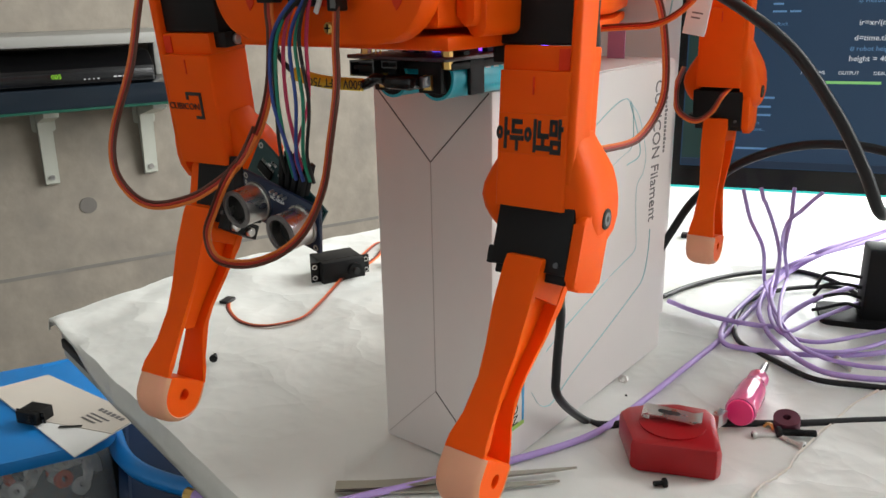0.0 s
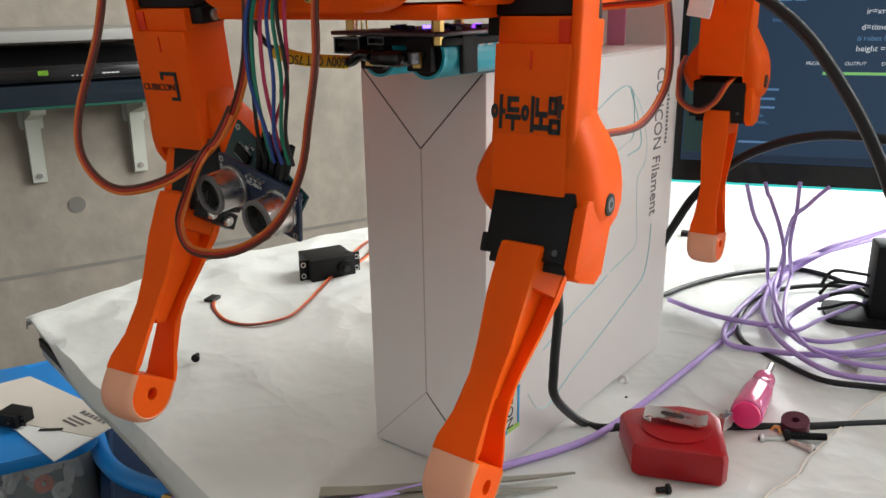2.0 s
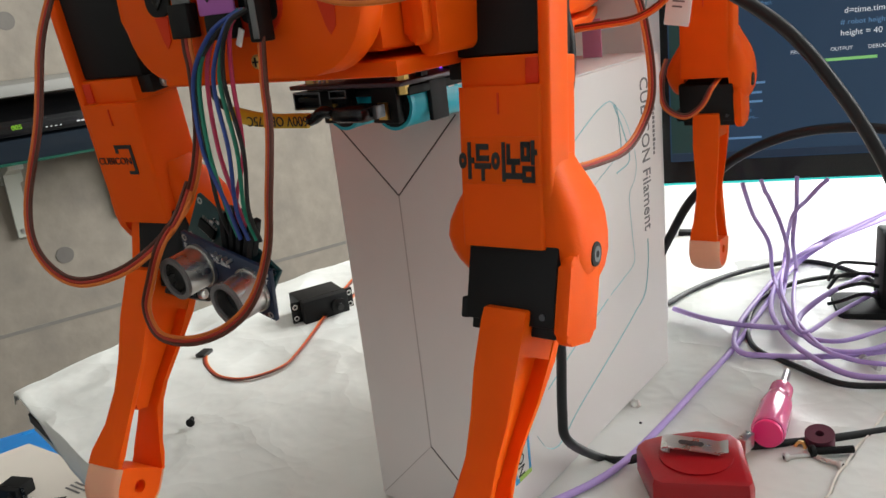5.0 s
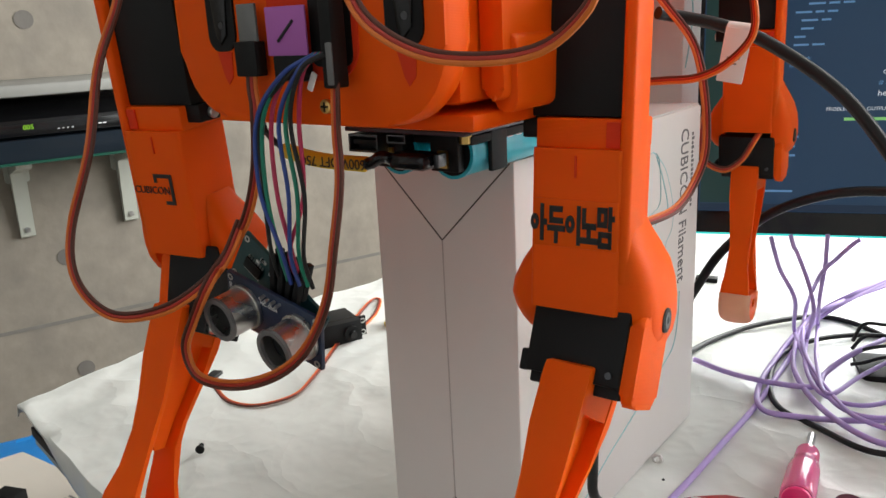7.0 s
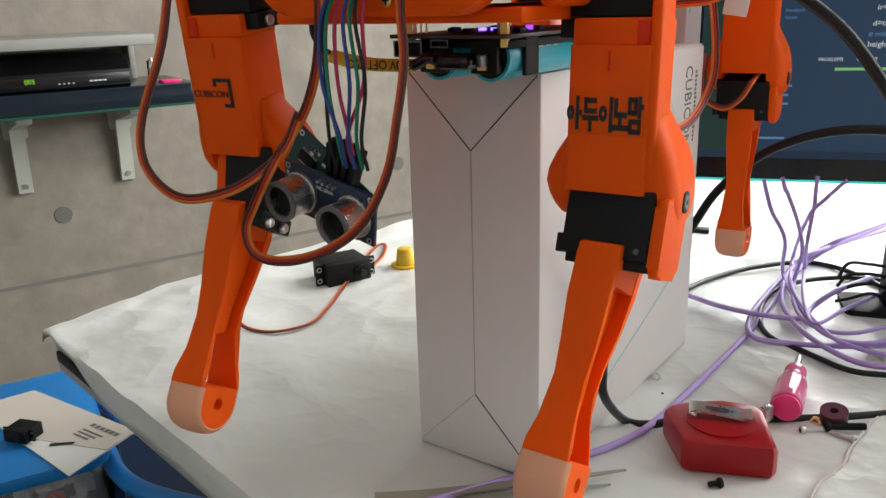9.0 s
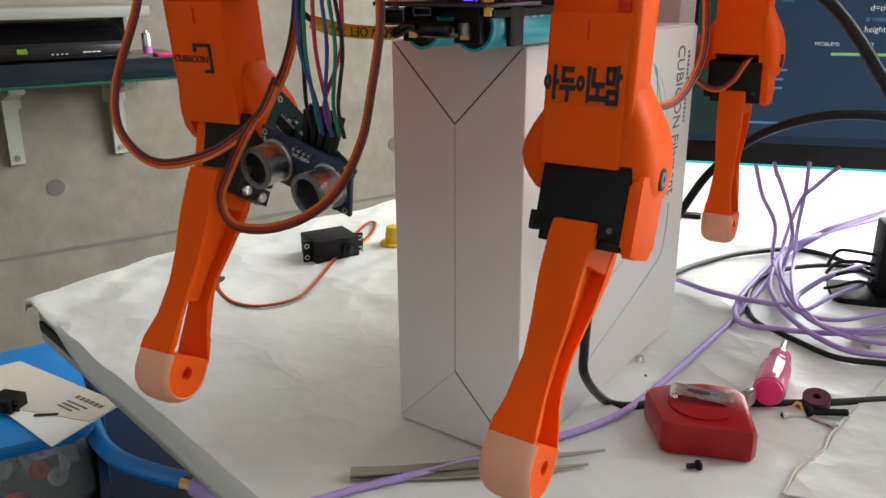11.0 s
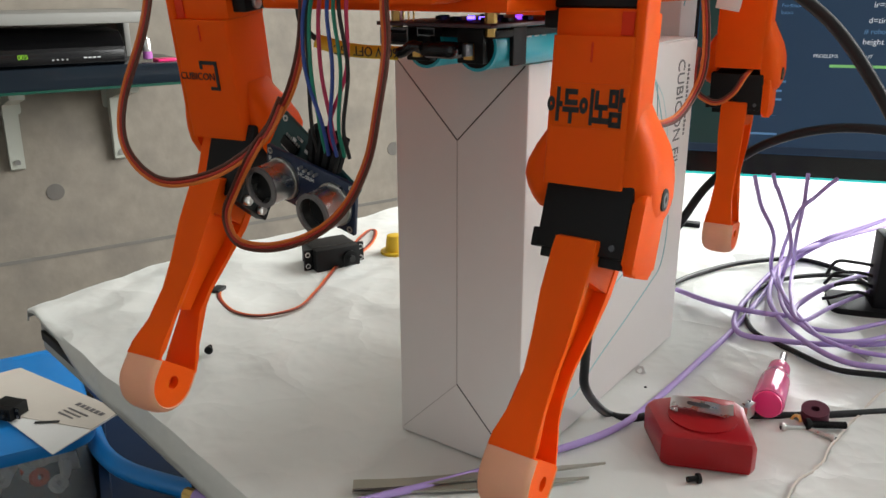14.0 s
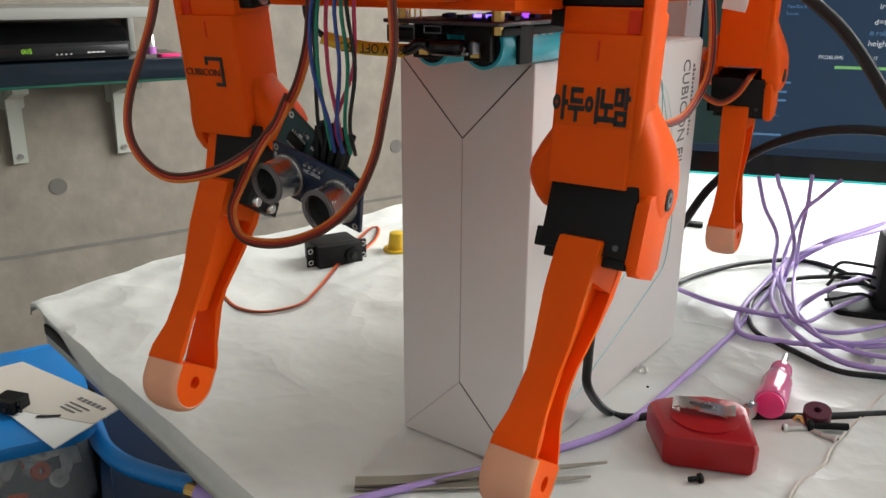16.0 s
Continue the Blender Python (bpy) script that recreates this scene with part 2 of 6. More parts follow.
def ring_prism(outer, inner, a0, a1, axis="x", bm=None):
    """Like prism, with one opening; both outlines have the same number of points."""
    bm = bm or bmesh.new()

    def at(p, a):
        return {"x": (a, p[0], p[1]), "y": (p[0], a, p[1]), "z": (p[0], p[1], a)}[axis]
    n = len(outer)
    lo, hi, li, hi2 = ([bm.verts.new(at(p, a)) for p in o] for o, a in ((outer, a0), (outer, a1), (inner, a0), (inner, a1)))
    for i in range(n):
        j = (i + 1) % n
        for q in ((lo[i], lo[j], hi[j], hi[i]), (li[j], li[i], hi2[i], hi2[j]), (hi[i], hi[j], hi2[j], hi2[i]), (lo[j], lo[i], li[i], li[j])):
            bm.faces.new(q)
    return bm


def cyl(r, length, at=(0, 0, 0), axis="z", n=24, r2=None, bevel=0.0, bm=None):
    bm = bm or bmesh.new()
    turn = {"z": Matrix(), "x": Matrix.Rotation(radians(90), 4, "Y"), "y": Matrix.Rotation(radians(-90), 4, "X")}[axis]
    got = bmesh.ops.create_cone(bm, cap_ends=True, segments=n, radius1=r, radius2=r if r2 is None else r2, depth=length, matrix=Matrix.Translation(at) @ turn)
    if bevel:
        es = {e for v in got["verts"] for e in v.link_edges if any(len(f.verts) > 4 for f in e.link_faces)}
        bmesh.ops.bevel(bm, geom=list(es), offset=bevel, segments=2, affect="EDGES", profile=0.5)
    return bm


def tube_ring(r_out, r_in, length, at=(0, 0, 0), axis="z", n=28, bm=None):
    a = [(math.cos(2 * math.pi * i / n), math.sin(2 * math.pi * i / n)) for i in range(n)]
    bm2 = ring_prism([(c * r_out, s * r_out) for c, s in a], [(c * r_in, s * r_in) for c, s in a], -length / 2, length / 2, axis, bm)
    bmesh.ops.translate(bm2, verts=bm2.verts, vec=at)
    return bm2


def spline(points, steps=7):
    p = [Vector(q) for q in points]
    p = [2 * p[0] - p[1]] + p + [2 * p[-1] - p[-2]]
    out = []
    for i in range(1, len(p) - 2):
        a, b, c, d = p[i - 1:i + 3]
        for k in range(steps):
            t = k / steps
            out.append(0.5 * ((2 * b) + (c - a) * t + (2 * a - 5 * b + 4 * c - d) * t * t + (3 * b - a - 3 * c + d) * t ** 3))
    out.append(p[-2])
    return out


def sweep(points, r, n=10, bm=None, steps=7, offset=(0, 0), flat=1.0):
    """A round cable along a smooth line; offset shifts it sideways for ribbon cable."""
    bm = bm or bmesh.new()
    line = spline(points, steps)
    up, rings = None, []
    for i, q in enumerate(line):
        t = (line[min(i + 1, len(line) - 1)] - line[max(i - 1, 0)]).normalized()
        up = (Vector((0.31, -0.75, 0.58)) if up is None else up)
        up = (up - t * up.dot(t)).normalized()
        side = t.cross(up)
        c = q + side * offset[0] + up * offset[1]
        rings.append([bm.verts.new(c + (side * math.cos(2 * math.pi * k / n) + up * math.sin(2 * math.pi * k / n) * flat) * r) for k in range(n)])
    for a, b in zip(rings, rings[1:]):
        for k in range(n):
            bm.faces.new((a[k], a[(k + 1) % n], b[(k + 1) % n], b[k]))
    bm.faces.new(rings[0][::-1]), bm.faces.new(rings[-1])
    return bm


def arc(cx, cy, r, a0, a1, n=8):
    return [(cx + r * math.cos(radians(a0 + (a1 - a0) * i / n)), cy + r * math.sin(radians(a0 + (a1 - a0) * i / n))) for i in range(n + 1)]


def rounded(x0, x1, y0, y1, r, n=6):
    return arc(x1 - r, y1 - r, r, 0, 90, n) + arc(x0 + r, y1 - r, r, 90, 180, n) + arc(x0 + r, y0 + r, r, 180, 270, n) + arc(x1 - r, y0 + r, r, 270, 360, n)


def lettering(text, size, mat, m, name="lettering", parent=None, depth=0.00012, squeeze=1.0):
    """Words in Blender's own font as a mesh, lying in the plane of m, from its origin along x."""
    cu = bpy.data.curves.new(name, "FONT")
    cu.body, cu.size, cu.extrude, cu.resolution_u = text, size, depth, 3
    tmp = bpy.data.objects.new(name, cu)
    me = bpy.data.meshes.new_from_object(tmp)
    bpy.data.objects.remove(tmp)
    bpy.data.curves.remove(cu)
    me.transform(Matrix.Diagonal((squeeze, 1, 1, 1)))
    me.materials.clear()
    me.materials.append(mat)
    ob = new(name, me)
    ob.parent = parent
    ob.matrix_basis = m
    return ob


def bars(rects, depth, mat, m, name, parent):
    bm = bmesh.new()
    for x0, y0, x1, y1 in rects:
        box(x0, x1, y0, y1, -depth, depth, bm=bm)
    return tagged(part(name, bm, mat, parent, smooth=False, m=m), kind="stuff" if len(rects) > 8 else "")


FRONT = Matrix(((1, 0, 0, 0), (0, 0, -1, 0), (0, 1, 0, 0), (0, 0, 0, 1)))  # x right, y up, facing -y
EAST = Matrix(((0, 0, 1, 0), (1, 0, 0, 0), (0, 1, 0, 0), (0, 0, 0, 1)))    # x along +y, y up, facing +x

# ---- the room ----
def wall(name, x0, x1, y0, y1, mat, z0=0.0, z1=2.4):
    ob = part(name, box(x0, x1, y0, y1, z0, z1), mat, smooth=False, m=ROOM)
    return tagged(ob, kind="structure")


def concrete_wall():
    ob = wall("wall_west", -0.15, 0.0, -2.6, 1.65, CONCRETE)
    tagged(ob, "fair-faced concrete wall with formwork joints and tie holes", "wall")
    for z in (0.485, 1.385, 1.95):
        part("joint", box(-0.004, 0.0012, -2.6, 1.65, z - 0.0035, z + 0.0035), JOINT, ob, smooth=False)
    part("joint", box(-0.004, 0.0013, -0.62, -0.614, 0.0, 2.4), JOINT, ob, smooth=False)
    part("joint", box(-0.004, 0.0013, 1.18, 1.186, 0.0, 2.4), JOINT, ob, smooth=False)
    for y in (-0.71, 0.02, 0.748, 1.40):
        for z in (0.16, 0.384, 0.607, 1.03, 1.60):
            bm = cyl(0.0155, 0.004, (-0.0005, y, z), "x", 24)
            part("tie_hole_plug", bm, CONE, ob, smooth=False)
    return ob


concrete_wall()
tagged(part("floor", box(-0.2, 3.9, -2.7, 1.7, -0.1, 0.0), FLOOR, smooth=False, m=ROOM), "brown wooden floor", "floor", kind="structure")
tagged(part("ceiling", box(-0.2, 3.9, -2.7, 1.7, 2.4, 2.5), PLASTER, smooth=False, m=ROOM), "pale plaster ceiling", "ceiling", kind="structure")
tagged(wall("wall_east", 3.7, 3.85, -2.6, 1.65, PLASTER), "pale plaster wall", "wall")


def window_wall(name, y0, y1, x0, x1, z0, z1, label):
    """A wall with one opening for a window."""
    bm = box(0, x0, y0, y1, 0, 2.4)
    box(x1, 3.7, y0, y1, 0, 2.4, bm=bm), box(x0, x1, y0, y1, 0, z0, bm=bm), box(x0, x1, y0, y1, z1, 2.4, bm=bm)
    return tagged(part(name, bm, PLASTER, smooth=False, m=ROOM), label, "wall", kind="structure")


def window(name, y, x0, x1, z0, z1):
    root = tagged(new(name), "white framed window with a daylight lamp before it", "window", kind="structure")
    root.matrix_basis = ROOM
    w = 0.05
    bm = box(x0, x0 + w, y - 0.03, y + 0.03, z0, z1)
    box(x1 - w, x1, y - 0.03, y + 0.03, z0, z1, bm=bm), box(x0 + w, x1 - w, y - 0.03, y + 0.03, z0, z0 + w, bm=bm)
    box(x0 + w, x1 - w, y - 0.03, y + 0.03, z1 - w, z1, bm=bm), box((x0 + x1) / 2 - w / 2, (x0 + x1) / 2 + w / 2, y - 0.03, y + 0.03, z0 + w, z1 - w, bm=bm)
    part("window_frame", bm, WHITE_PL, root, smooth=False)


window_wall("wall_north", 1.5, 1.65, 0.5, 2.4, 0.70, 2.1, "pale plaster wall with a wide window")
window("window_1", 1.57, 0.5, 2.4, 0.70, 2.1)
# unseen south wall and window, added to hold the fill lamp
window_wall("wall_south", -2.6, -2.45, 1.4, 3.0, 0.9, 2.1, "unseen pale plaster wall with an opening added for the fill lamp")
window("window_2", -2.53, 1.4, 3.0, 0.9, 2.1)


# ---- wall shelf and what stands on it ----
def wall_shelf():
    root = thing("wall_shelf", "tinted glass wall shelf with green edge on ivory brackets", "shelf", ROOM)
    part("shelf_board", prism(rounded(0.004, 0.20, -0.55, 0.235, 0.012), 0.815, 0.848, "z", 0.002), GLASS_TOP, root)
    part("edge_strip", box(0.003, 0.2015, -0.545, 0.23, 0.8105, 0.8148), GLASS_EDGE, root, "green glass edge")
    for y in (-0.036, 0.142):
        b = part("bracket", prism([(0.002, 0.810), (0.15, 0.810), (0.15, 0.797), (0.028, 0.775), (0.016, 0.66), (0.002, 0.655)], y - 0.012, y + 0.012, "y", 0.001), BRACKET, root, "ivory steel bracket")
        part("bracket_plate", prism(rounded(y - 0.02, y + 0.02, 0.755, 0.810, 0.006), 0.002, 0.006, "x"), BRACKET, b)
        part("screw", cyl(0.005, 0.004, (0.018, y, 0.672), "x", 12), STEEL, b)
    return root


def upper_shelf():
    root = thing("upper_shelf", "white laminated shelf board above the receiver", "shelf", ROOM)
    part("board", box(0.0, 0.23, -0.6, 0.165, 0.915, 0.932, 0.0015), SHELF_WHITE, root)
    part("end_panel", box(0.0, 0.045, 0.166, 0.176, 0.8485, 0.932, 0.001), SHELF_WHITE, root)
    return root


def receiver():
    root = thing("set_top_box", "black receiver with a lit green clock display", "receiver", ROOM)
    part("body", prism([(0.03, 0.8485), (0.178, 0.8485), (0.188, 0.853), (0.188, 0.877), (0.160, 0.900), (0.03, 0.904)], -0.30, 0.132, "y", 0.003), BLACK_GLOSS, root)
    part("front_panel", box(0.1875, 0.1895, -0.295, 0.128, 0.854, 0.872, 0.0005), BLACK_GLOSS, root)
    m = Matrix(((0, 0, 1, 0.1900), (1, 0, 0, -0.031), (0, 1, 0, 0.8625), (0, 0, 0, 1)))
    lettering("005", 0.0105, LED_GREEN, m, "clock_digits", root)
    for i in range(4):
        part("button", box(0.1893, 0.1905, 0.018 + i * 0.007, 0.0205 + i * 0.007, 0.859, 0.8605), SILK, root)
    bars([(0.06 + i * 0.007, 0.0, 0.065 + i * 0.007, 0.002) for i in range(4)], 0.0003, SILK, Matrix(((0, 0, 1, 0.1897), (1, 0, 0, 0.005), (0, 1, 0, 0.8605), (0, 0, 0, 1))), "panel_print", root)
    return root


def small_battery():
    root = thing("battery_cell", "silver battery with a violet band on a pink pad", "battery", ROOM @ pose(0.165, 0.172, 0.8483))
    part("cell", cyl(0.0075, 0.034, (0, 0, 0.021), "z", 20, bevel=0.0015), STEEL, root)
    part("band", cyl(0.0078, 0.012, (0, 0, 0.0105), "z", 20), PURPLE_NOTE, root)
    part("nub", cyl(0.003, 0.004, (0, 0, 0.040), "z", 12), STEEL, root)
    pad = thing("rubber_pad", "small pink rubber pad on the glass shelf", "pad", ROOM @ pose(0.165, 0.187, 0.8483))
    part("slab", prism(rounded(-0.015, 0.015, -0.004, 0.03, 0.004), 0, 0.004, "z", 0.001), PINK_SOLID, pad, m=pose(0, 0, 0))


wall_shelf(), upper_shelf(), receiver(), small_battery()


# ---- table ----
TABLE = Matrix.Translation((-0.632, 0.313, 0)) @ Matrix.Rotation(math.atan2(-0.2, 1.0), 4, "Z")


def table():
    root = thing("work_table", "work table with grey laminate top and steel legs", "table", TABLE)
    part("tabletop", prism([(0.004, 0.0105), (1.30, 0.0105), (1.30, 0.90), (-0.032, 0.90), (-0.032, 0.115)], 0.706, 0.7385, "z", 0.003), TABLE_EDGE, root)
    part("edge_band", box(0.012, 0.30, 0.0075, 0.0103, 0.7190, 0.7270, 0.0008), BLACK, root, "black edge band")
    for x in (0.10, 1.24):
        for y in (0.10, 0.82):
            part("leg", box(x - 0.02, x + 0.02, y - 0.02, y + 0.02, 0.0, 0.7055, 0.002), DARK_STEEL, root)


def table_cover():
    """Crumpled white sheet spread over the top, hanging a little over the near and left edges."""
    nx, ny = 260, 180
    bm = bmesh.new()
    rows = []
    for j in range(ny + 1):
        row = []
        for i in range(nx + 1):
            y = max(0.0055, 0.0055 + 0.8985 * (j - 4) / (ny - 4))
            left = -0.006 - 0.034 * min(1.0, max(0.0, y / 0.115)) - 0.006 * noise.noise(Vector((y * 14, 3.0, 1.0)))
            x = left + (1.306 - left) * i / nx
            q = Vector((x, y, 0))
            h = 0.0019 * noise.noise(q * 9) + 0.0013 * noise.noise(q * 21) + 0.0006 * noise.noise(Vector((x * 60 + y * 25, y * 34 - x * 20, 1.7)))
            h += 0.0013 * max(0.0, 1 - abs(noise.noise(Vector((x * 7 + y * 5, y * 3 - x * 2.4, 2.2)))) * 7) + 0.0010 * max(0.0, 1 - abs(noise.noise(Vector((x * 4 - y * 9, y * 5 + x * 6, 5.1)))) * 9)
            drop = max(0.0, 0.005 - (x - left))
            skirt = (0.003 + 0.019 * min(1.0, max(0.0, (x - 0.06) / 0.05)) + 0.003 * noise.noise(Vector((x * 11, 4.0, 2.0)))) * max(0, 4 - j) / 4
            ex = 0.003 * noise.noise(Vector((x * 8, y * 8, 9)))
            far = 0.35 + 0.65 * min(1, max(0, (math.hypot(x - 0.37, y - 0.12) - 0.12) / 0.08))
            row.append(bm.verts.new((x + (ex if i == 0 else 0), y + (ex * 0.5 - 0.001 if j < 4 else 0), 0.7402 + h * far + (0.002 if x < 0.04 or y < 0.02 else 0) * noise.noise(q * 30) - drop * 1.5 - skirt)))
        rows.append(row)
    for a, b in zip(rows, rows[1:]):
        for i in range(nx):
            bm.faces.new((a[i], a[i + 1], b[i + 1], b[i]))
    root = part("table_sheet", bm, SHEET, m=TABLE)
    tagged(root, "crumpled glossy white plastic sheet covering the table", "table cover")
    mod = root.modifiers.new("thickness", "SOLIDIFY")
    mod.thickness, mod.offset = 0.0009, -1
    return root


table(), table_cover()


# ---- filament carton ----
BX0, BX1, BY0, BY1, BZ0, BZ1 = -0.294, -0.220, 0.346, 0.551, 0.7410, 0.9405


def carton():
    root = thing("filament_carton", "tall white cardboard filament box with teal line print", "cardboard box")
    body = part("body", box(BX0, BX1, BY0, BY1, BZ0, BZ1, 0.0016), CARD, root)
    mid, e = (BX0 + BX1) / 2, BY0 - 0.0002

    def line(a, b, w, mat, y=e):
        a, b = Vector((a[0], 0, a[1])), Vector((b[0], 0, b[1]))
        d = (b - a).normalized()
        s = Vector((-d.z, 0, d.x)) * w / 2
        bm = bmesh.new()
        lo = [bm.verts.new((p.x, y, p.z)) for p in (a - s, b - s, b + s, a + s)]
        hi = [bm.verts.new((v.co.x, y + 0.0006, v.co.z)) for v in lo]
        bm.faces.new(lo), bm.faces.new(hi[::-1])
        for i in range(4):
            bm.faces.new((lo[i], hi[i], hi[(i + 1) % 4], lo[(i + 1) % 4]))
        return bm
    # fold shade drawn as thin dark strips laid on the face
    for x, side in ((BX0 + 0.002, -1), (BX1 - 0.002, 1)):
        part("fold_line", line((x, BZ1 - 0.001), (mid, BZ1 - 0.0362), 0.0006, CREASE_SHADE), CREASE_SHADE, root, smooth=False)
        part("fold_line", line((x, BZ0 + 0.003), (mid, BZ0 + 0.0385), 0.0006 if side > 0 else 0.0004, CREASE_SHADE), CREASE_SHADE if side > 0 else SOFT_CREASE_SHADE, root, smooth=False)
    part("fold_line", line((mid, BZ1 - 0.0362), (mid, BZ0 + 0.0385), 0.0006, SOFT_CREASE_SHADE), SOFT_CREASE_SHADE, root, smooth=False)
    part("top_flap", box(BX0 + 0.001, BX1 - 0.001, BY0 + 0.03, BY1 - 0.002, BZ1, BZ1 + 0.0008, 0.0003), CARD, root)
    # print on the broad side
    x = BX1 + 0.0001

    def stroke(pts, r, mat, name="printed_line"):
        return part(name, sweep([(x, y, z) for y, z in pts], r, 6, flat=0.25, steps=5), mat, root, smooth=False)
    for pts in ([(-0.2200, 0.4370, 0.9090), (-0.2200, 0.4540, 0.9160), (-0.2200, 0.4680, 0.9210), (-0.2200, 0.4800, 0.9230), (-0.2200, 0.4880, 0.9200), (-0.2200, 0.4910, 0.9120), (-0.2200, 0.4920, 0.8940), (-0.2200, 0.4780, 0.8890), (-0.2200, 0.4520, 0.8810)],
                [(-0.2200, 0.4820, 0.9230), (-0.2200, 0.4970, 0.9130), (-0.2200, 0.5060, 0.9000), (-0.2200, 0.5120, 0.8840), (-0.2200, 0.5090, 0.8740), (-0.2200, 0.5010, 0.8660), (-0.2200, 0.5030, 0.8410), (-0.2200, 0.5040, 0.8260), (-0.2200, 0.4890, 0.8210), (-0.2200, 0.4710, 0.8170)],
                [(-0.2200, 0.5240, 0.8340), (-0.2200, 0.5230, 0.8180), (-0.2200, 0.5170, 0.8020), (-0.2200, 0.5020, 0.7950), (-0.2200, 0.4660, 0.7820), (-0.2200, 0.4270, 0.7690), (-0.2200, 0.4070, 0.7600), (-0.2200, 0.3980, 0.7600), (-0.2200, 0.3900, 0.7650), (-0.2200, 0.3830, 0.7750)],
                [(-0.2200, 0.4670, 0.8160), (-0.2200, 0.4500, 0.8110), (-0.2200, 0.4220, 0.8030), (-0.2200, 0.3970, 0.7940)],
                [(-0.2200, 0.4860, 0.9200), (-0.2200, 0.4960, 0.9050), (-0.2200, 0.5030, 0.8870), (-0.2200, 0.4860, 0.8830)]):
        stroke([(p[1], p[2]) for p in pts], 0.00042, TEAL_INK)
    t0, t1 = (Vector(q) for q in [(-0.2200, 0.5210, 0.9300), (-0.2200, 0.5320, 0.9290)])
    t2 = Vector((-0.2200, 0.5240, 0.8400))
    down = Matrix(((0, 0, 1, x), (0, 1, 0, t0.y), (-1, 0, 0, t0.z), (0, 0, 0, 1)))
    size = (t1.y - t0.y) / 0.70
    title = lettering("CUBICON Filament", size, TEXT_GREY, down, "printed_title", root)
    k = (t0.z - t2.z) / title.dimensions.x
    title.data.transform(Matrix.Diagonal((k, 1, 1, 1)))
    rng = random.Random(8)
    bars([(0.004 + 0.0026 * i, size * 1.02, 0.0058 + 0.0026 * i, size * (1.16 + 0.10 * rng.random())) for i in range(17)], 0.0001, TEXT_GREY, down, "printed_address", root)
    l0, l1 = (Vector(q) for q in [(-0.2200, 0.3640, 0.7980), (-0.2200, 0.3640, 0.7610)])
    s = (l0.z - l1.z) / 0.0455
    logo = Matrix(((0, 0, 1, x), (0, 1, 0, l0.y), (-1, 0, 0, l0.z), (0, 0, 0, 1))) @ Matrix.Scale(s, 4)
    lettering("CUBICON", 0.0098, TEXT_BLACK, logo, "printed_title", root)
    bars([(0.044, 0.0, 0.047, 0.014)], 0.0002, GREEN_INK, logo, "printed_mark", root)
    bars([(0.018, 0.0115, 0.025, 0.014), (0.025, 0.0117, 0.044, 0.0138)], 0.0002, BLUE_INK, logo, "printed_mark", root)
    bars([(0.026, -0.004, 0.044, -0.002), (0.044, -0.004, 0.047, 0.0)], 0.0002, BLUE_INK, logo, "printed_mark", root)
    return root


carton()


# ---- monitor ----
MON = Matrix.Translation((-0.254, 0.682, 0)) @ Matrix.Rotation(math.atan2(0.342, 0.94), 4, "Z")


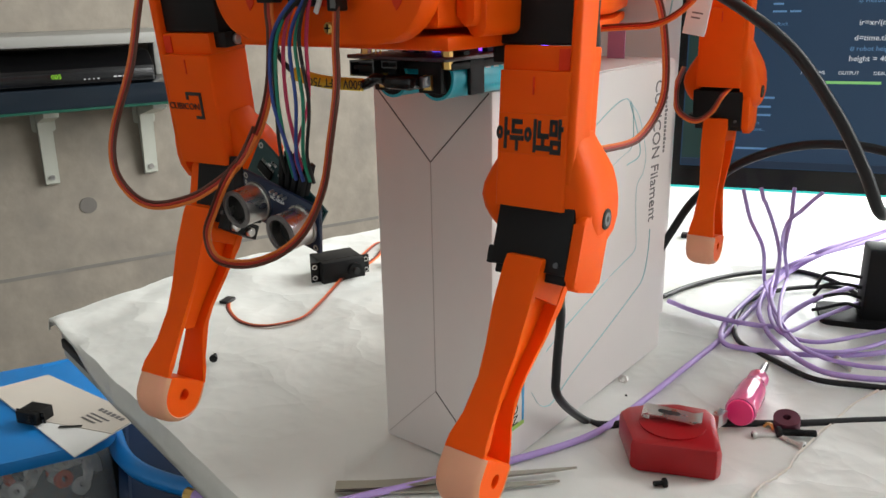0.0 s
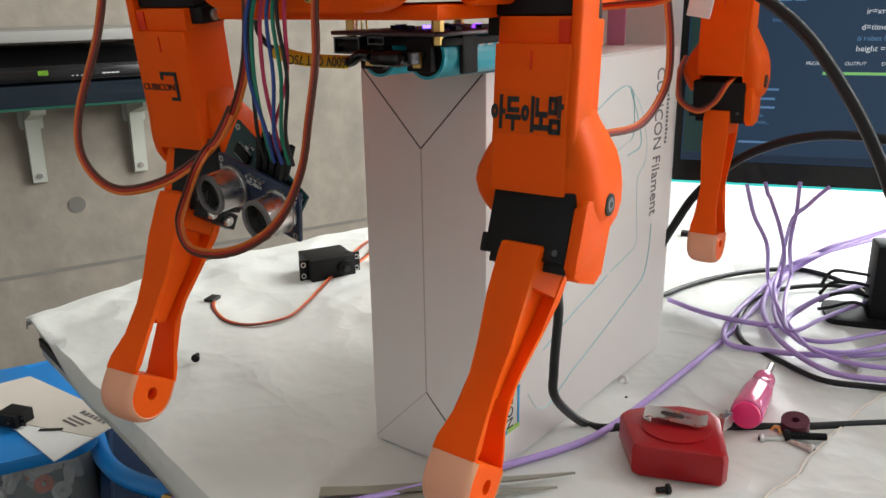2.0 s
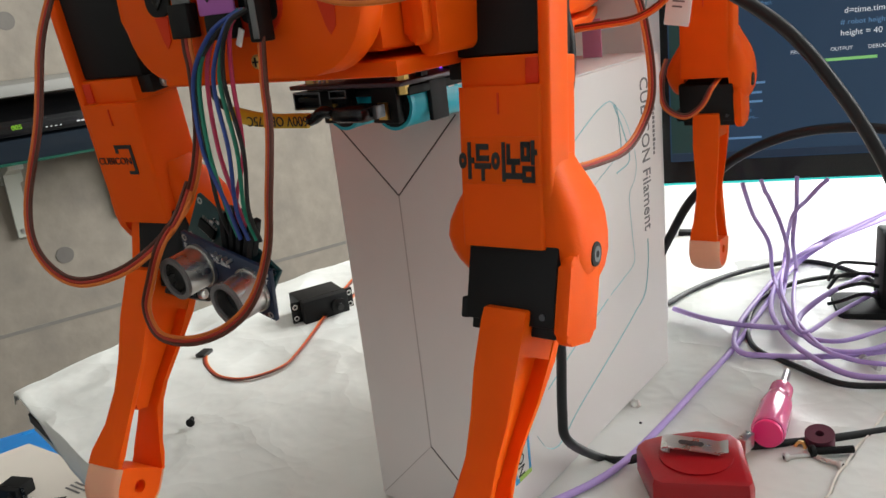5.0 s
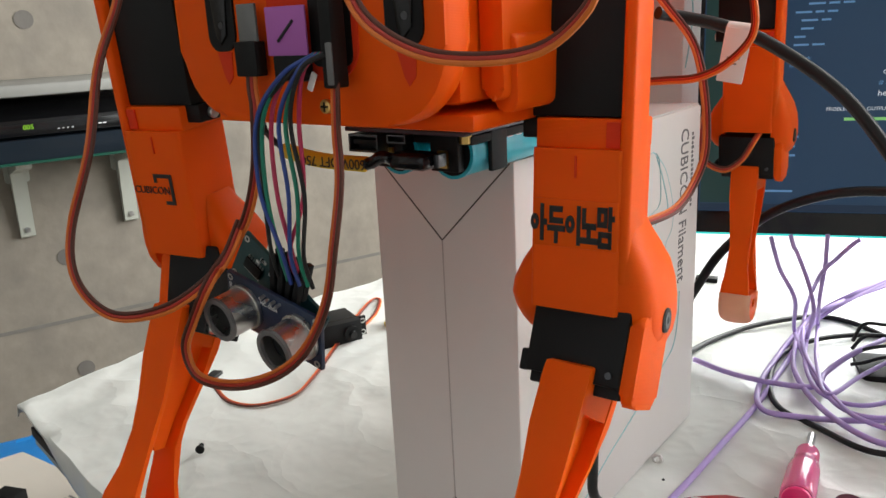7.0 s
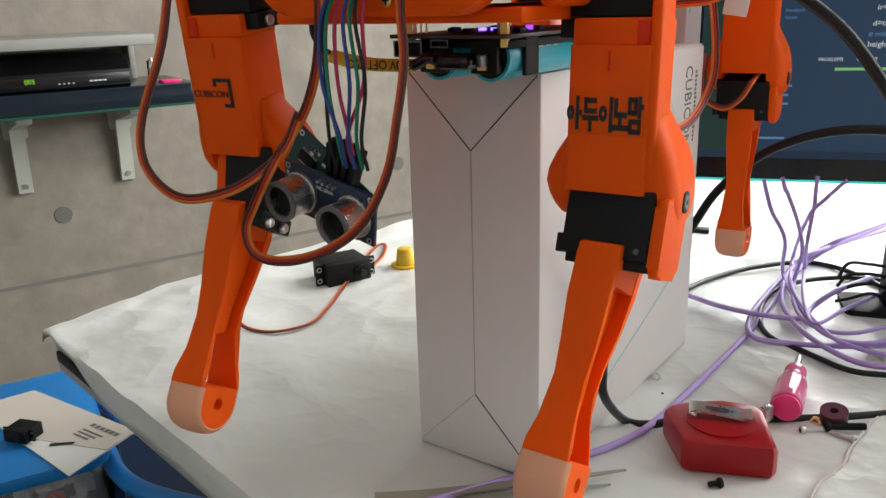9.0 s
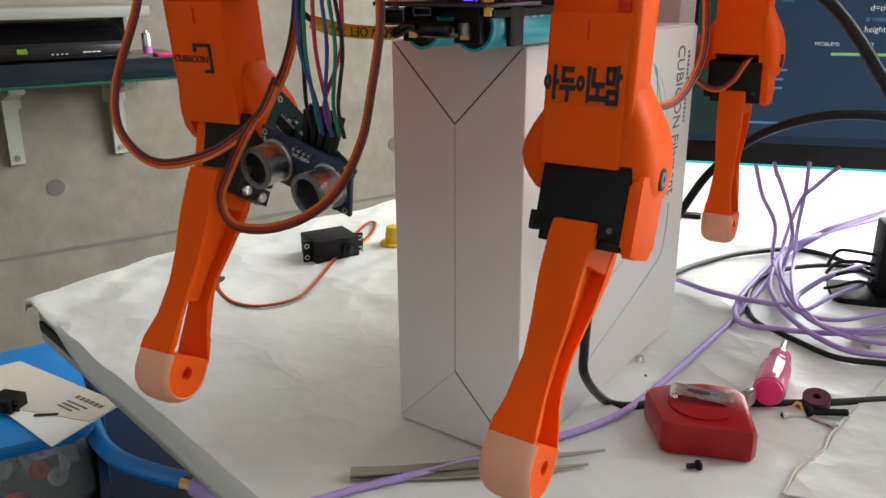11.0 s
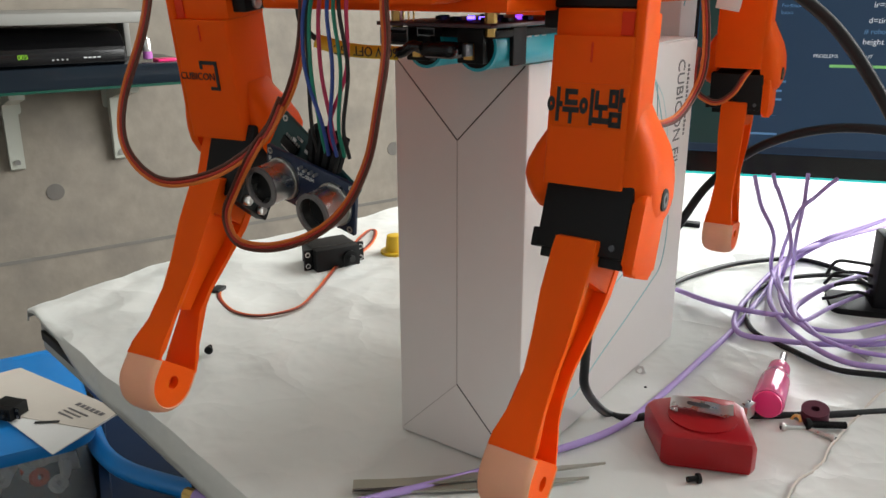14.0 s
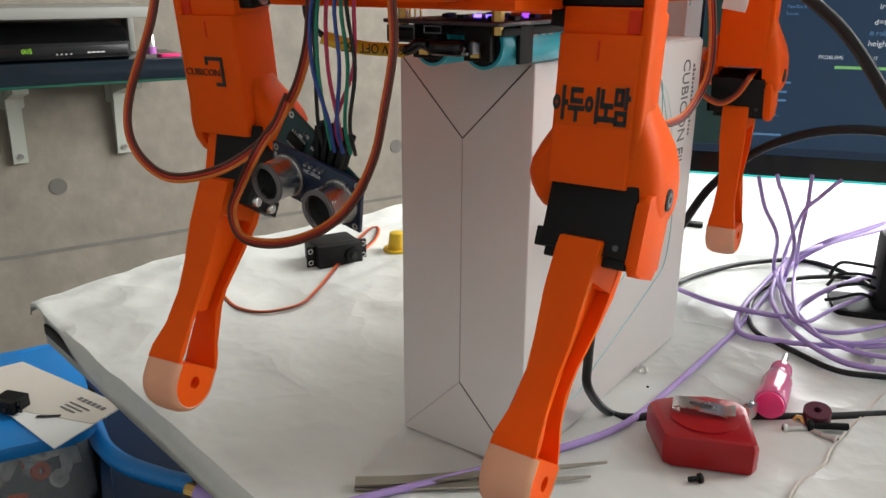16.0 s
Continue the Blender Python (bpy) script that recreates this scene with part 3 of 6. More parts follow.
def monitor():
    root = thing("computer_monitor", "black computer monitor showing dark code editor, cyan lit edge", "monitor", MON)
    part("casing", box(-0.018, 0.55, 0.002, 0.03, 0.829, 1.17, 0.004), BLACK, root)
    part("bezel", ring_prism([(-0.018, 0.829), (0.55, 0.829), (0.55, 1.17), (-0.018, 1.17)], [(-0.012, 0.8455), (0.544, 0.8455), (0.544, 1.164), (-0.012, 1.164)], -0.0015, 0.0025, "y"), BLACK_GLOSS, root, smooth=False)
    screen = part("screen", box(-0.012, 0.544, 0.0, 0.0018, 0.8455, 1.164), SCREEN, root, smooth=False)
    part("status_bar", box(-0.011, 0.543, -0.0004, -0.0001, 0.8462, 0.8515), SCREEN_DARK, screen, smooth=False)
    part("side_panel", box(-0.011, 0.012, -0.0004, -0.0001, 0.852, 1.163), SCREEN_GREEN, screen, smooth=False)
    part("light_strip", box(-0.02, 0.552, 0.006, 0.014, 0.8255, 0.8288), CYAN_GLOW, root, "glowing cyan strip under the edge", smooth=False)
    part("light_strip", box(-0.0225, -0.0185, 0.006, 0.014, 0.8265, 1.17), CYAN_GLOW, root, "glowing cyan strip along the side", smooth=False)

    def at(x, z):
        return Matrix(((1, 0, 0, x), (0, 0, -1, -0.0003), (0, 1, 0, z), (0, 0, 0, 1)))
    for txt, x, z, s, mat in (("d=time.time()", 0.106, 0.9445, 0.0058, CODE_WHITE), ("height = 40", 0.104, 0.9295, 0.0058, CODE_WHITE), ("ir=xr/(math", 0.108, 0.9555, 0.0058, CODE_WHITE),
                              ("OUTPUT", 0.098, 0.9195, 0.0036, CODE_WHITE), ("PROBLEMS", 0.072, 0.9195, 0.0036, CODE_WHITE), ("DEBUG CONSOLE", 0.122, 0.9195, 0.0036, CODE_WHITE),
                              ("Feedback", 0.046, 0.9555, 0.0036, CODE_BLUE), ("Issues", 0.046, 0.9505, 0.0036, CODE_BLUE), ("_automatic", 0.030, 0.8805, 0.0036, CODE_BLUE), ("_servo_cont...", 0.030, 0.8755, 0.0036, CODE_BLUE),
                              ("# Result", 0.106, 0.9715, 0.0052, CODE_BLUE), ("# robot height", 0.104, 0.9370, 0.0050, CODE_BLUE)):
        lettering(txt, s, mat, at(x, z), "screen_text", screen, depth=0.00005)
    rng = random.Random(4)
    rects = []
    for k in range(40):
        z = 0.965 + k * 0.0055
        for x, words in ((0.048 + rng.choice((0, 0.004, 0.008)), rng.randint(1, 3)), (0.106 + rng.choice((0, 0.006, 0.012)), rng.randint(1, 5) if k > 4 else 0)):
            for w in range(words):
                n = rng.uniform(0.004, 0.012)
                rects.append((x, z, x + n, z + 0.0014))
                x += n + 0.0022
    for z in (0.887, 0.8935, 0.8605, 0.9005):
        rects.append((0.030, z, 0.030 + rng.uniform(0.012, 0.026), z + 0.0016))
    rects += [(0.055, 0.8480, 0.075, 0.8494), (0.082, 0.8480, 0.12, 0.8494), (0.16, 0.848, 0.2, 0.8494)]
    bars(rects, 0.00005, CODE_BLUE, at(0, 0), "screen_text", screen)
    bars([(0.084, 0.9125, 0.128, 0.9146)], 0.00005, CODE_GREEN, at(0, 0), "screen_text", screen)
    bars([(-0.004, 0.8565, 0.004, 0.863), (-0.005, 0.8635, 0.005, 0.8648)], 0.00008, CODE_WHITE, at(0, 0), "screen_icon", screen)
    part("stand_column", box(0.165, 0.215, 0.03, 0.055, 0.742, 0.95, 0.004), BLACK, root)
    part("stand_foot", prism(rounded(0.175, 0.32, 0.015, 0.13, 0.02), 0.7388, 0.745, "z", 0.002), BLACK, root)
    return root


monitor()


# ---- quadruped robot sitting on the carton ----
ROBOT = Vector((-0.241, 0.300, 0.9405))
robot = thing("quadruped_robot", "orange printed four-legged robot with black servos resting on carton", "robot", Matrix.Translation(ROBOT))


def rb(p):
    return Vector(p) - ROBOT


def thigh(shift, outer, reach=0.0):
    """Upper leg about the knee axis: block, outer plate, two knee cheeks, hip servo. outer: +1 or -1, the side of the long plate; shift: the leg's offset from that axis; reach: how much flatter the cheeks are."""
    # height, sideways reach, front and back of the two rounded knee cheeks
    long_cheek = ((0.0310, 0.0164, -0.0170, 0.002), (0.0275, 0.0176, -0.0175, 0.004), (0.0225, 0.0198, -0.0180, 0.007), (0.0170, 0.0220, -0.0182, 0.010), (0.0110, 0.0236, -0.0180, 0.0110), (0.0050, 0.0243, -0.0176, 0.0114), (-0.0010, 0.0245, -0.0165, 0.0112), (-0.0065, 0.0238, -0.0140, 0.0100), (-0.0100, 0.0226, -0.0105, 0.0080), (-0.0122, 0.0208, -0.0060, 0.0050))
    short_cheek = ((0.0260, 0.0147, -0.0110, 0.004), (0.0215, 0.0180, -0.0122, 0.006), (0.0145, 0.0226, -0.0130, 0.009), (0.0085, 0.0255, -0.0132, 0.011), (0.0037, 0.0263, -0.0132, 0.0125), (-0.0010, 0.0252, -0.0125, 0.0125), (-0.0050, 0.0236, -0.0108, 0.0110), (-0.0082, 0.0220, -0.0085, 0.0090), (-0.0100, 0.0200, -0.0050, 0.0060))
    bm = bmesh.new()
    for s in (-1, 1):
        big = s == outer
        rings = []
        for z, x, front, y1 in (long_cheek if big else short_cheek):
            x = max(0.0150, x - reach)
            n = 7
            w = min(0.0065, x - 0.0142)
            e = [(x - w + w * math.sin(math.pi / 2 * i / n), front + (0.0085 if big else 0.0060) * (1 - math.cos(math.pi / 2 * i / n))) for i in range(n + 1)]
            f = [(x, y1 - 0.003), (x - 0.001, y1 - 0.0008), (x - 0.003, y1)]
            rings.append([bm.verts.new((s * px, py, z)) for px, py in [(0.0138, front)] + e + f + [(0.0138, y1)]])
        for p, q in zip(rings, rings[1:]):
            m = len(p)
            for t in range(m):
                bm.faces.new((p[t], p[(t + 1) % m], q[(t + 1) % m], q[t]))
        bm.faces.new(rings[0]), bm.faces.new(rings[-1][::-1])
    rings = []
    for z, w in ((0.0525, 0.0145), (0.030, 0.0145), (0.018, 0.0145), (0.008, 0.0145), (0.0025, 0.0144)):
        r = 0.0014
        rings.append([bm.verts.new(p + (z,)) for p in rounded(-w, w, -0.019, 0.006, r, 4)])
    for p, q in zip(rings, rings[1:]):
        for t in range(len(p)):
            bm.faces.new((p[t], p[(t + 1) % len(p)], q[(t + 1) % len(p)], q[t]))
    bm.faces.new(rings[0]), bm.faces.new(rings[-1][::-1])
    box(-0.0145, 0.0145, -0.0165, 0.006, 0.0524, 0.0615, 0.0006, bm=bm)
    a, b = sorted((outer * 0.0130, outer * 0.0170))
    box(a, b, -0.0184, -0.0040, 0.012, 0.122, 0.0016, bm=bm, seg=4)
    ob = part("thigh", bm, ORANGE, robot, "orange printed upper leg with knee cheeks")
    x0, x1 = sorted((outer * 0.0128, -outer * 0.0195))
    part("hip_servo", box(x0, x1, -0.0150, 0.0065, 0.0618, 0.103, 0.0008), BLACK, ob, "black plastic servo motor")
    x0, x1 = sorted((outer * 0.0129, outer * 0.0085))
    part("clip", box(x0, x1, -0.0172, -0.0164, 0.0530, 0.0605, 0.0002), ORANGE_RED, ob)
    s = -outer
    x0, x1 = sorted((s * 0.0140, s * 0.0210))
    part("servo_ear", box(x0, x1, -0.013, 0.0085, 0.0550, 0.0617, 0.0005), BLACK, ob)
    for y in (-0.0065, 0.004):
        part("bolt", cyl(0.0023, 0.004, (s * 0.0208, y, 0.0580), "x", 14, bevel=0.0006), STEEL, ob, "small steel bolt")
    # no opening is cut: a black disc gives the hole's shade
    part("knee_hole", cyl(0.0040, 0.0016, (0.0240, -0.002, -0.001), "x", 24, bevel=0.0002), BLACK, ob, "black disc painted for the shade in the knee cheek's hole")
    part("knee_screw", tube_ring(0.0026, 0.0012, 0.0004, (0.0248, -0.002, -0.001), "x", 16), DARK_STEEL, ob, "recessed screw in the knee cheek")
    part("layer_seam", box(-0.0003, 0.0003, -0.0195, -0.0189, 0.044, 0.0505, 0.0001), ORANGE_RED, ob)
    for piece in (ob, *ob.children):
        piece.data.transform(Matrix.Translation((shift, 0, 0)))
    return ob


def shin(zs, zf, steel_side, slim=1.0):
    """Lower leg about the knee axis: servo, side plate, waisted strut with a window, rounded foot with a hole. zs: where the strut begins, zf: the foot's hole."""
    L = zf - zs

    def zz(f):
        return zs + L * f
    front = [(-0.0140, zs + 0.004), (-0.0136, zs), (-0.0122, zz(0.20)), (-0.0098, zz(0.40)), (-0.0088, zz(0.56)), (-0.0105, zz(0.72)), (-0.0126, zz(0.86)), (-0.0128, zf + 0.0065)]
    back = [(0.0128, zf + 0.0065), (0.0124, zz(0.84)), (0.0100, zz(0.74)), (0.0072, zz(0.62)), (0.0072, zz(0.48)), (0.0095, zz(0.28)), (0.0125, zz(0.10)), (0.0135, zs + 0.006)]
    tl = 0.0021
    inner_f = [(y + tl, z) for y, z in front[2:-1]]
    inner_b = [(y - tl, z) for y, z in back[1:-2]]
    hw, fw = 0.0098, 0.0093
    bm = bmesh.new()
    prism(front + [(-0.0100, zf + 0.0065)] + inner_f[::-1] + [(-0.0100, zs - 0.004), (-0.0095, zs + 0.006)], -hw, hw, "x", 0.0009, bm=bm)
    prism(back + [(0.0085, zs + 0.006), (0.0085, zz(0.10))] + inner_b[::-1] + [(0.0100, zf + 0.0065)], -hw, hw, "x", 0.0009, bm=bm)
    prism([(-0.0102, zs + 0.006), (0.0090, zs + 0.006), (0.0088, zz(0.10)), (-0.0100, zz(0.12))], -hw + 0.0005, hw - 0.0005, "x", bm=bm)
    prism([(-0.0098, zz(0.10)), (0.0090, zz(0.10)), (0.0066, zz(0.28)), (0.0040, zz(0.50)), (0.0034, zz(0.62)), (-0.0020, zz(0.64)), (-0.0052, zz(0.58)), (-0.0068, zz(0.40)), (-0.0090, zz(0.22))], -0.0030, 0.0030, "x", bm=bm)
    for v in bm.verts:
        f = min(1.0, max(0.0, (v.co.z - zs) / L))
        v.co.y *= 1 - (1 - slim) * min(1.0, f * 1.6) * (v.co.y > 0)
        g = math.exp(-((f - 0.68) / 0.16) ** 2)
        v.co.y *= 1 - g * ((0.32 if slim < 1 else 0.10) if v.co.y > 0 else 0.06)
        v.co.x *= 1 - (0.20 if slim < 1 else 0.22) * g
        v.co.x *= 0.80 + 0.14 * f ** 3 - 0.17 * math.exp(-((f - 0.52) / 0.2) ** 2)
    ob = part("shin", bm, ORANGE, robot, "orange printed lower leg strut with a slot")
    tip = Matrix.Rotation(radians(16), 4, "X")
    if steel_side:
        part("knee_servo", box(-0.0050, 0.0180, -0.0172, 0.0040, zs + 0.0025, 0.0010, 0.0008), BLACK, ob, "black plastic servo motor", m=tip)
        part("side_plate", prism(rounded(-0.0165, 0.0040, zs - 0.003, -0.001, 0.004), -0.0098, -0.0052, "x", 0.0016), ORANGE, ob, m=tip)
    else:
        part("knee_servo", box(-0.0163, 0.0160, -0.0172, 0.0035, zs + 0.004, 0.0010, 0.0008), BLACK, ob, "black plastic servo motor", m=tip)
        part("servo_lug", box(-0.0190, -0.0164, -0.0160, 0.0030, zs + 0.0035, zs + 0.0105, 0.0006), BLACK, ob, m=tip)
        part("servo_step", box(-0.0150, 0.0158, -0.0150, 0.0030, zs + 0.0005, zs + 0.0045, 0.0006), BLACK, ob, m=tip)
        part("side_plate", prism(rounded(-0.0165, 0.0040, zs - 0.001, -0.001, 0.004), 0.0161, 0.0205, "x", 0.0016), ORANGE, ob, m=tip)
    part("servo_screw", cyl(0.0011, 0.001, (0.0122, -0.0172, zs + 0.0075), "y", 10), DARK_STEEL, ob, m=tip)
    if steel_side:
        part("servo_ear", box(0.0130, 0.0190, -0.0110, 0.0100, zs - 0.004, zs + 0.003, 0.0005), BLACK, ob)
        for y in (0.001, 0.0115):
            part("bolt", cyl(0.0022, 0.004, (0.0195, y - 0.008, zs - 0.0015), "x", 14, bevel=0.0006), STEEL, ob, "small steel bolt")

    def outer(a, r, top):
        c, s = math.cos(a), math.sin(a)
        k = r if s <= 0 else min(r / max(abs(c), 1e-6), top / max(s, 1e-6))
        return (c * k, s * k)
    n = 40
    ang = [2 * math.pi * (i + 0.5) / n for i in range(n)]
    foot = ring_prism([outer(a, 0.0108, 0.0072) for a in ang], [(0.0027 * math.cos(a), 0.0027 * math.sin(a)) for a in ang], -fw + 0.0006, fw, "x")
    bmesh.ops.translate(foot, verts=foot.verts, vec=(0, 0, zf))
    for v in foot.verts:
        v.co.y *= slim if v.co.y > 0 else 1
    part("foot", foot, ORANGE, ob, "rounded orange foot with a bolt hole", smooth=False)
    # the pale cap: a rounded strip wrapped round the front, underside and back of the foot
    path = [(-0.0128, 0.0066, -1.0, 0.0), (-0.0130, 0.0030, -1.0, 0.0)] + [(0.0130 * math.cos(a), 0.0130 * math.sin(a), math.cos(a), math.sin(a)) for a in (radians(180 + 7.5 * k) for k in range(25))] + [(0.0130, 0.0030, 1.0, 0.0), (0.0128, 0.0066, 1.0, 0.0)]
    lat = [(-fw + 0.0012, -0.0040), (-fw - 0.0002, -0.0024), (-fw * 0.95, -0.0012), (-fw * 0.80, -0.0002), (-fw * 0.5, 0.0006), (0.0, 0.0008), (fw * 0.5, 0.0006), (fw * 0.80, -0.0001), (fw * 0.95, -0.0010), (fw + 0.0004, -0.0021), (fw - 0.0012, -0.0036)]
    cap = bmesh.new()
    rows = [[cap.verts.new((x, (y + ny * d) * (slim if y > 0 else 1), z + nz * d)) for x, d in lat] for y, z, ny, nz in path]
    for p, q in zip(rows, rows[1:]):
        for t in range(len(lat)):
            u = (t + 1) % len(lat)
            cap.faces.new((p[t], p[u], q[u], q[t]))
    cap.faces.new(rows[0]), cap.faces.new(rows[-1][::-1])
    bmesh.ops.translate(cap, verts=cap.verts, vec=(0, 0, zf))
    # disc closing the hole, its redder orange standing in for shade
    part("foot_hole", cyl(0.0027, 0.0006, (fw - 0.0040, 0, zf), "x", 18), ORANGE_RED, ob, "redder disc painted for the shade in the bolt hole")
    part("foot_cap", cap, CAP, ob, "pale translucent rubber cap on the foot")
    return ob


def body():
    bm = prism(rounded(-0.052, 0.060, 0.0262, 0.115, 0.022, 8), -0.047, -0.036, "y", 0.0025)
    part("front_plate", bm, ORANGE, robot, "orange rounded front plate")
    shell = [(-0.048, -0.0358), (0.056, -0.0358), (0.054, 0.060), (0.026, 0.150), (-0.032, 0.285), (-0.048, 0.285)]
    part("chassis", prism(shell, 0.031, 0.118, "z", 0.003), ORANGE, robot, "orange printed body shell")
    part("rear_beam", prism(rounded(-0.105, 0.075, 0.076, 0.116, 0.006), 0.262, 0.300, "y", 0.002), ORANGE, robot, "orange printed beam between the rear hips")
    part("base_plate", prism([(x * 1.06, y + 0.001 if y < 0 else y) for x, y in shell], 0.0236, 0.0285, "z", 0.001), ORANGE, robot, "orange printed base plate")
    part("shoulder_block", prism(rounded(0.0565, 0.0640, 0.0315, 0.115, 0.0035), -0.026, 0.010, "y", 0.002), ORANGE, robot, "rounded orange shoulder block")
    part("shoulder_rib", prism(rounded(0.0580, 0.0660, 0.028, 0.05, 0.003), -0.022, 0.012, "y", 0.001), ORANGE, robot)
    part("shoulder_block", prism(rounded(-0.068, -0.0525, 0.0335, 0.115, 0.007), -0.026, 0.010, "y", 0.002), ORANGE, robot, "rounded orange shoulder block")
    for x in (-0.0285, 0.0470):
        s = part("servo_slot", prism(rounded(x - 0.0065, x + 0.0065, 0.048, 0.10, 0.005), -0.0478, -0.0466, "y"), BLACK, robot, "dark slot showing a servo")
        part("slot_screw", cyl(0.0011, 0.0012, (x + 0.001, -0.0481, 0.056), "y", 10), DARK_STEEL, s)
        part("slot_screw", cyl(0.0011, 0.0012, (x - 0.001, -0.0481, 0.066), "y", 10), STEEL, s)
        part("slot_horn", prism([(x - 0.004, 0.070), (x + 0.0045, 0.070), (x + 0.003, 0.053), (x, 0.050), (x - 0.002, 0.053)], -0.0485, -0.0476, "y", 0.0003), BLACK_GLOSS, s, "black servo horn in the slot")
        # groove's shade painted as a flat redder patch on the plate
        part("slot_groove", prism([(x - 0.0035, 0.0478), (x + 0.0035, 0.0478), (x + 0.0028, 0.040), (x + 0.0005, 0.0375), (x - 0.001, 0.040)], -0.0474, -0.0468, "y"), ORANGE_RED, robot, "redder patch painted as a shaded groove below the slot")
    # flat patch whose redder colour carries the recess's shade
    part("centre_recess", prism(rounded(-0.006, 0.030, 0.039, 0.11, 0.010), -0.0477, -0.0466, "y"), ORANGE_RED, robot, "redder patch painted as the shaded centre recess")
    part("recess_core", prism(rounded(0.012, 0.028, 0.043, 0.10, 0.003), -0.0482, -0.0476, "y"), BLACK, robot)
    part("body_screw", cyl(0.0022, 0.0022, (0.0160, -0.0478, 0.0315), "y", 16, bevel=0.0005), BRASS, robot, "small cross-head screw")
    part("screw_cross", box(0.0146, 0.0174, -0.0491, -0.0488, 0.0312, 0.0318), BLACK, robot)
    part("screw_cross", box(0.0157, 0.0163, -0.0491, -0.0488, 0.0301, 0.0329), BLACK, robot)
    part("tape_patch", box(-0.0025, 0.0142, -0.052, -0.0512, 0.0465, 0.0605, 0.0003), PURPLE_NOTE, robot, "purple tape marked with a stroke", m=pose(0, 0, 0))
    bars([(-0.0045, -0.0004, 0.0045, 0.0004)], 0.0002, TEXT_BLACK, Matrix.Translation((0.0060, -0.0523, 0.0535)) @ FRONT @ Matrix.Rotation(radians(40), 4, "Z"), "pen_stroke", robot)
    part("tape_patch", box(-0.0158, -0.0075, -0.0515, -0.0505, 0.0500, 0.0620, 0.0003), TAPE_GREY, robot, "grey tape wrap")
    part("connector", box(-0.0170, -0.0072, -0.053, -0.0485, 0.0405, 0.0510, 0.0006), BLACK, robot, "black wire connector")
    part("connector", box(-0.0012, 0.0130, -0.0520, -0.0485, 0.0390, 0.0470, 0.0012), BLACK, robot, "black connector body under the tape")
    part("connector", box(0.0235, 0.0280, -0.056, -0.050, 0.0375, 0.075, 0.0006), BLACK, robot, "black wire connector")
    part("connector", box(0.0258, 0.0282, -0.0565, -0.0562, 0.0385, 0.0500, 0.0003), TAPE_GREY, robot)
    part("twist_tie", box(-0.0042, -0.0022, -0.0545, -0.0537, 0.040, 0.0455, 0.0002), PAPER, robot, "white paper tie", m=Matrix.Rotation(radians(28), 4, "Y"))


